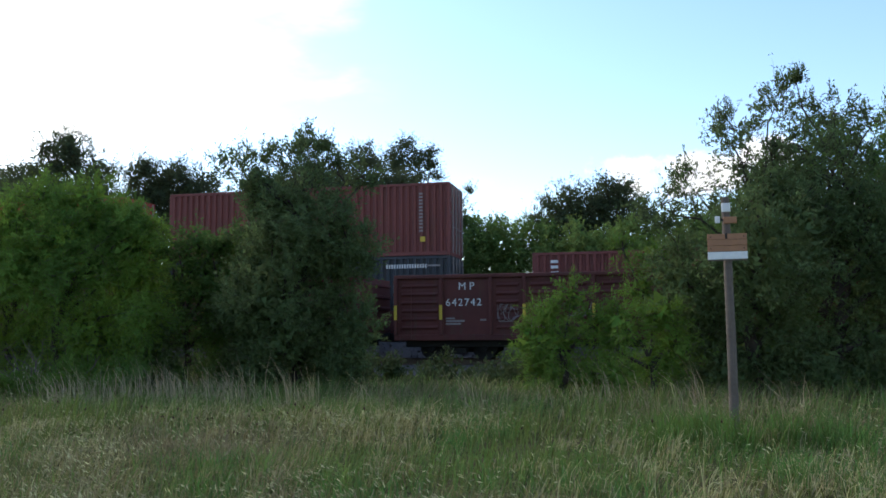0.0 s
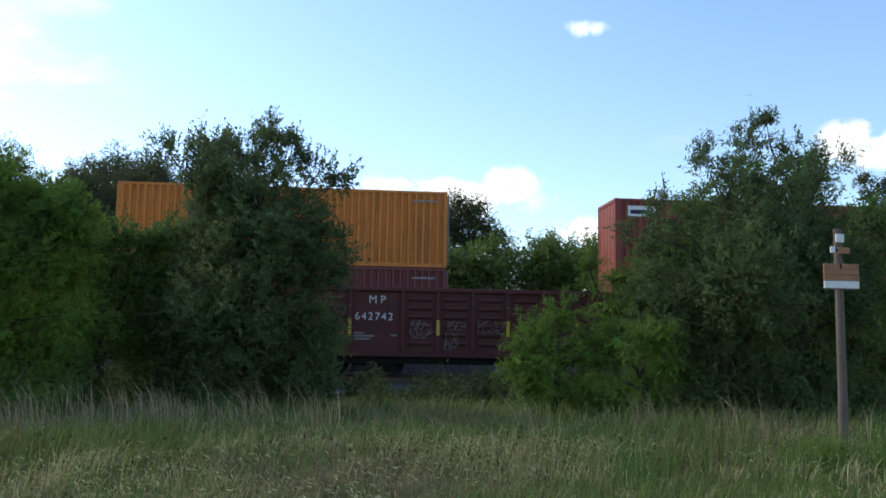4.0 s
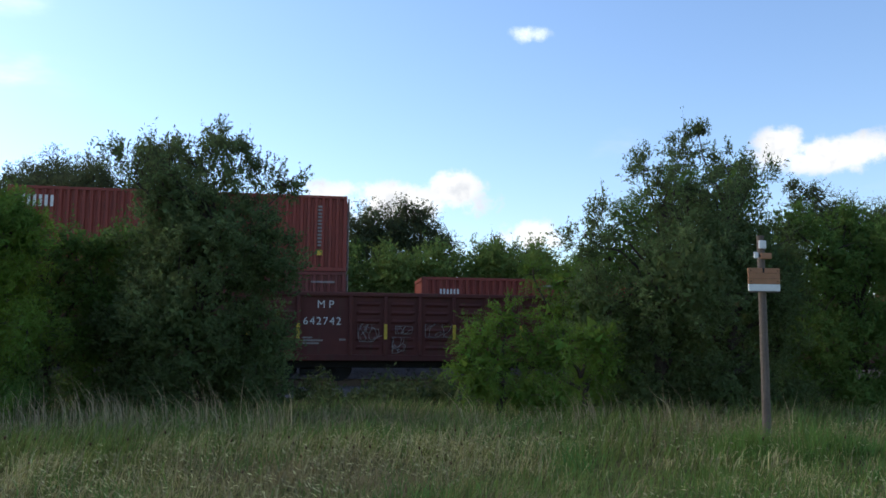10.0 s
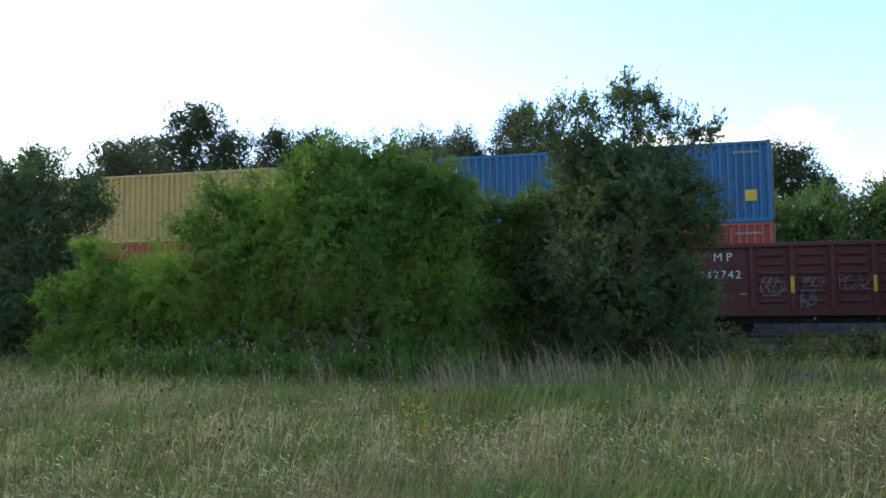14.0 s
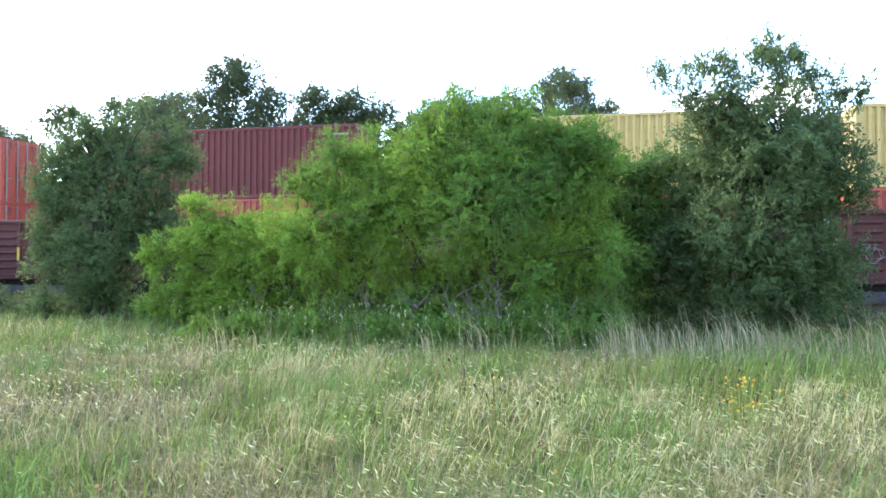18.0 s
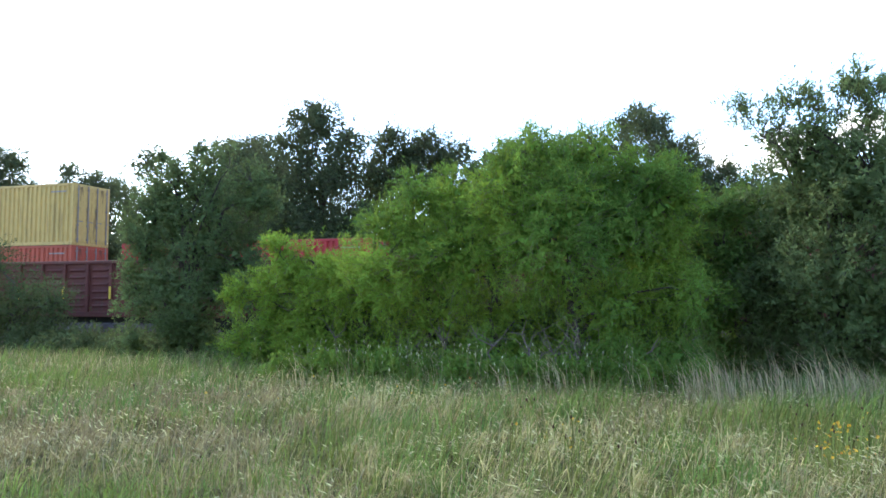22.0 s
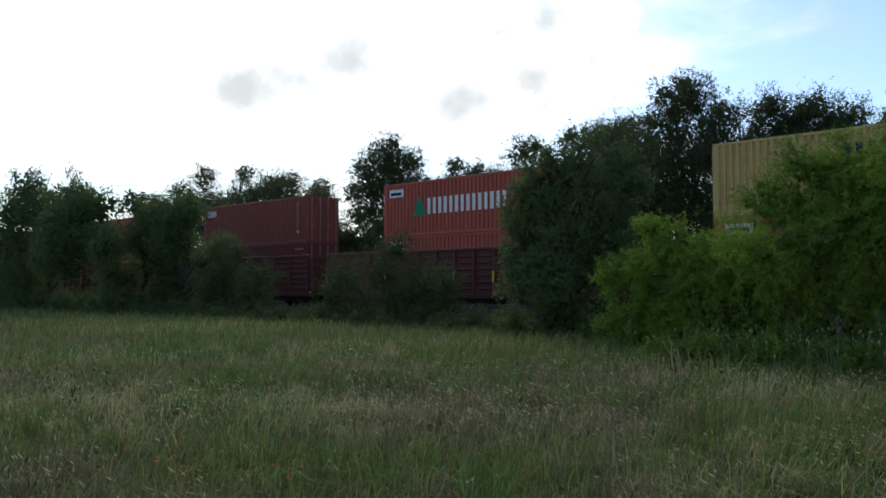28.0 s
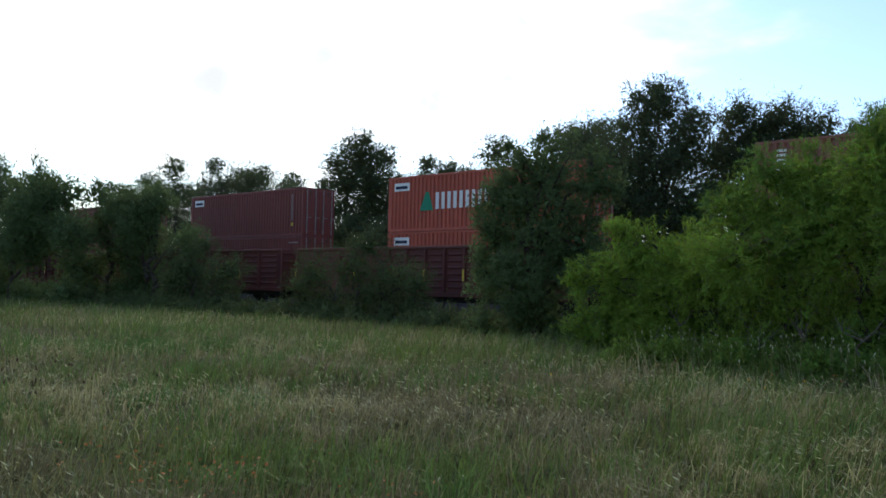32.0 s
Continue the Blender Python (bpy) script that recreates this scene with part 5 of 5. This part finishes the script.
def meadow():
    rng = np.random.default_rng(21)
    for name, words, mat, n, hh, ww, lean, sel in (
        ("thatch", "low matted dead and green grass", THATCH, 78000, 0.13, 0.009, 1.3, None),
        ("meadow_grass", "tall wild green meadow grass", GRASS, 125000, 0.29, 0.0062, 1.0, None),
        ("lush_grass", "lush green grass near the trees", LUSH, 130000, 0.40, 0.0072, 0.7, "lush"),
        ("dry_grass", "dry straw-coloured arching grass", STRAW, 105000, 0.36, 0.0056, 1.1, "dry"),
    ):
        x, y, d = scatter(rng, n, 4.4, 60, 2.1)
        # the meadow goes on round the viewer, thinner
        m = n // 7
        x, y = np.append(x, rng.uniform(-16, 14, m)), np.append(y, rng.uniform(-6, 4.6, m))
        d, n = np.append(d, np.full(m, 5.0)), n + m
        keep = (y > -6) & (y < 20)
        pv = patch(x, y, 1.1, 5) + 0.5 * patch(x, y, 3.0, 6)
        if sel == "lush":
            keep &= (pv + (y - 10) * 0.06 + rng.normal(size=n) * 0.15) > 0.08
        if sel == "dry":
            keep &= (pv - (y - 10) * 0.045 + rng.normal(size=n) * 0.12) < 0.08
        x, y, d = x[keep], y[keep], d[keep]
        far = 1 + d / 17
        h = hh * rng.uniform(0.4, 1.25, len(x)) * (1 + 0.35 * patch(x, y, 0.8, 9)) * np.where(y > 10.5, 1.35, 1.0)
        w = ww * far * rng.uniform(0.7, 1.4, len(x))
        tagged(new(name, blades(rng, x, y, h, w, rng.uniform(0.1, lean * 1.6, len(x)), name, mat, 0.42)), words, "grass", kind="stuff")
    # pale seed heads nodding over the near grass, in loose drifts
    x, y, d = scatter(rng, 52000, 4.4, 22, 1.9)
    keep = (y > -4) & (y < 13) & ((patch(x, y, 1.1, 5) + 0.6 * patch(x, y, 2.6, 13) - (y - 6) * 0.03 + rng.normal(size=len(x)) * 0.16) < -0.06)
    x, y, d = x[keep], y[keep], d[keep]
    n = len(x)
    p = np.stack([x, y, 0.36 * rng.uniform(0.5, 1.2, n)], 1)
    a = rng.normal(size=(n, 3)) * np.array([0.3, 0.4, 0.35]) + np.array([0.7, 0, -0.42])
    a /= np.linalg.norm(a, axis=1)[:, None]
    c = np.cross(a, rng.normal(size=(n, 3)))
    c /= np.linalg.norm(c, axis=1)[:, None]
    k = (1 + d / 18)[:, None] * rng.uniform(0.5, 1.3, (n, 1))
    v = np.stack([p - a * 0.019 * k, p + c * 0.0030 * k, p + a * 0.019 * k, p - c * 0.0030 * k], 1).reshape(-1, 3)
    tagged(new("seed_heads", quick_mesh("seed_heads", v, np.arange(4 * n).reshape(-1, 4), SEEDHEAD)), "pale nodding grass seed heads over the meadow", "grass", kind="stuff")
    # rank tufts of brighter grass
    nt, nb = 300, 120
    tx, ty = rng.uniform(-28, 12, nt), rng.uniform(2.8, 15, nt)
    tx[:14], ty[:14] = rng.normal(6.5, 0.5, 14), rng.uniform(10.4, 11.3, 14)
    spread = np.repeat(rng.uniform(0.10, 0.42, nt), nb)
    x = np.repeat(tx, nb) + rng.normal(size=nt * nb) * spread
    y = np.repeat(ty, nb) + rng.normal(size=nt * nb) * spread
    h = np.repeat(rng.uniform(0.22, 0.42, nt), nb) * rng.uniform(0.5, 1.2, nt * nb)
    h[:14 * nb] *= 1.7
    # bunches of dry grass, blown over together
    dx, dy = rng.uniform(-22, 9, 380), 3.0 + 10.5 * rng.uniform(0, 1, 380) ** 1.3
    nd = 58
    sp = np.repeat(rng.uniform(0.05, 0.16, 380), nd)
    bx, by = np.repeat(dx, nd) + rng.normal(size=380 * nd) * sp, np.repeat(dy, nd) + rng.normal(size=380 * nd) * sp
    bh = np.repeat(rng.uniform(0.28, 0.48, 380), nd) * rng.uniform(0.55, 1.15, 380 * nd)
    tagged(new("bunch_grass", blades(rng, bx, by, bh, 0.0056 * (1 + by / 13), np.repeat(rng.uniform(0.4, 1.0, 380), nd) * rng.uniform(0.5, 1.5, 380 * nd), "bunch_grass", STRAW, 0.62)), "bunches of dry pale grass bent over by the wind", "grass", kind="stuff")
    tagged(new("grass_tufts", blades(rng, x, y, h, np.full(len(x), 0.006) * (1 + y / 14), rng.uniform(0.2, 1.0, len(x)), "grass_tufts", TUFT)), "bright green rank grass tufts in the meadow", "grass", kind="stuff")
    # tall pale plumes along the foot of the trees, bent by the wind
    cx = np.concatenate([rng.normal(-4.9, 0.45, 16), rng.normal(-3.4, 0.7, 20), rng.normal(-1.9, 0.8, 14), rng.normal(-7.4, 0.3, 4), rng.uniform(-1, 4, 8), rng.uniform(4.5, 9, 9), rng.uniform(-18, -8, 5)])
    n = 14
    x = np.repeat(cx, n) + rng.normal(size=len(cx) * n) * 0.16
    y = np.repeat(14.0 + rng.normal(size=len(cx)) * 0.5, n) + rng.normal(size=len(cx) * n) * 0.12
    h = np.repeat(rng.uniform(0.55, 1.0, len(cx)), n) * rng.uniform(0.55, 1.3, len(cx) * n)
    tagged(new("plume_grass", blades(rng, x, y, h, np.full(len(x), 0.011), rng.uniform(0.10, 0.40, len(x)), "plume_grass", PLUME, -0.38)), "tall pale feathery plume grass bent by the wind", "grass", kind="stuff")
    # leafy weeds before the mesquite
    lobes = [(rng.uniform(-13.5, -5.0), rng.uniform(14.5, 15.6), rng.uniform(0.08, 0.42), rng.uniform(0.14, 0.28)) for _ in range(120)]
    v, f, _ = leaf_cloud(rng, lobes, "green", 26000, 1.0)
    tagged(new("leafy_weeds", quick_mesh("leafy_weeds", v, f, LEAF["light"])), "leafy green weeds at the foot of the thicket", "weeds", kind="stuff")


meadow()


def flower_patch(name, words, mat, spots, seed, size, height, spiky=False):
    """Small flower heads on thin stems, in loose patches."""
    rng = np.random.default_rng(seed)
    vs, fs, sv, n = [], [], [], 0
    for cx, cy, r, count in spots:
        for k in range(count):
            x, y = cx + rng.normal() * r, cy + rng.normal() * r * 0.5
            z = height * rng.uniform(0.6, 1.2)
            s = size * rng.uniform(0.5, 1.25)
            c = np.array([x, y, z])
            up = rng.normal(size=3) * 0.5 + np.array([0, -0.5, 0.6])
            if spiky:
                up = rng.normal(size=3) * 0.25 + np.array([0, 0, 1.0])
            up /= np.linalg.norm(up)
            p = np.cross(up, rng.normal(size=3))
            p /= np.linalg.norm(p)
            q = np.cross(up, p)
            if spiky:
                g = s * (0.55 if mat is SEED else 0.32)
                tips = [c + p * g, c + q * g, c - p * g, c - q * g]
                vs += tips + [c + up * s, c - up * s]
                for a in range(4):
                    fs += [[n + a, n + (a + 1) % 4, n + 4], [n + (a + 1) % 4, n + a, n + 5]]
                n += 6
            else:
                for j in range(7):
                    a = j * math.pi / 3.5
                    d = (p * math.cos(a) + q * math.sin(a)) * s + up * s * 0.2
                    e = (q * math.cos(a) - p * math.sin(a)) * s * 0.3
                    vs += [c, c + d * 0.9 + e, c + d * 0.9 - e]
                    fs.append([n, n + 1, n + 2])
                    n += 3
            w, lean = np.array([0.003, 0, 0]), np.array([rng.normal() * 0.06, rng.normal() * 0.06, 0])
            sv += [np.array([x, y, 0]) - w + lean, np.array([x, y, 0]) + w + lean, np.array([x, y, z]) + w, np.array([x, y, z]) - w]
    stems = quick_mesh("stems", np.array(sv), np.arange(len(sv)).reshape(-1, 4), GRASS)
    tagged(new("flower_stems", stems), "thin green flower stems", "stems", kind="stuff")
    tagged(new(name, quick_mesh(name, np.array(vs), np.array(fs), mat)), words, "flowers", kind="stuff")


flower_patch("yellow_wildflowers", "clump of small yellow wildflowers in the grass", YELLOW_PETAL, [(-4.15, 8.1, 0.13, 46), (-6.5, 7.6, 0.2, 12), (-3.9, 9.2, 0.4, 6), (-9, 11.5, 0.8, 6), (-10.5, 10, 0.5, 5)], 1, 0.015, 0.50)
flower_patch("orange_wildflowers", "scattered orange-red wildflowers low in the grass", ORANGE_PETAL, [(-10.3, 3.4, 0.6, 100), (-9.5, 3.2, 0.35, 50), (-8.8, 3.8, 0.5, 30), (-4.9, 5.2, 0.5, 5), (-7.0, 4.3, 0.5, 5), (-3.7, 8.0, 0.6, 7), (-8.8, 12.5, 0.6, 7), (-11.5, 5.0, 0.8, 10)], 2, 0.0105, 0.42)
flower_patch("dark_seed_heads", "dark brown dried seed heads on thin stems", SEED, [(-15.0, 4.05, 0.9, 70), (-4.2, 8.3, 0.3, 12), (-6.5, 7.7, 0.35, 16), (-6.9, 12.5, 0.6, 16), (-7.5, 12.2, 0.5, 10), (-2.6, 8.3, 0.7, 22), (1.0, 8.7, 0.8, 22), (-0.8, 9.0, 1.6, 24), (-10, 12, 1.8, 18), (3.5, 9, 1.5, 14)], 3, 0.021, 0.60, True)
flower_patch("white_wildflowers", "pale white weed flowers among the grass", WHITE_PETAL, [(-10.2, 14.9, 1.1, 120), (-12.3, 15.0, 0.8, 40), (-7.6, 14.9, 0.8, 45)], 4, 0.038, 0.74, True)
flower_patch("daisies", "few small white flowers low in the grass", WHITE_PETAL, [(-6.3, 4.6, 0.35, 6), (-8.8, 4.6, 0.4, 4)], 5, 0.012, 0.36)


def motions():
    for ob, x, y, z in MOVERS:
        walk(ob, [(0, pose(x, y, z)), (32, pose(x + V * 32, y, z))])


motions()
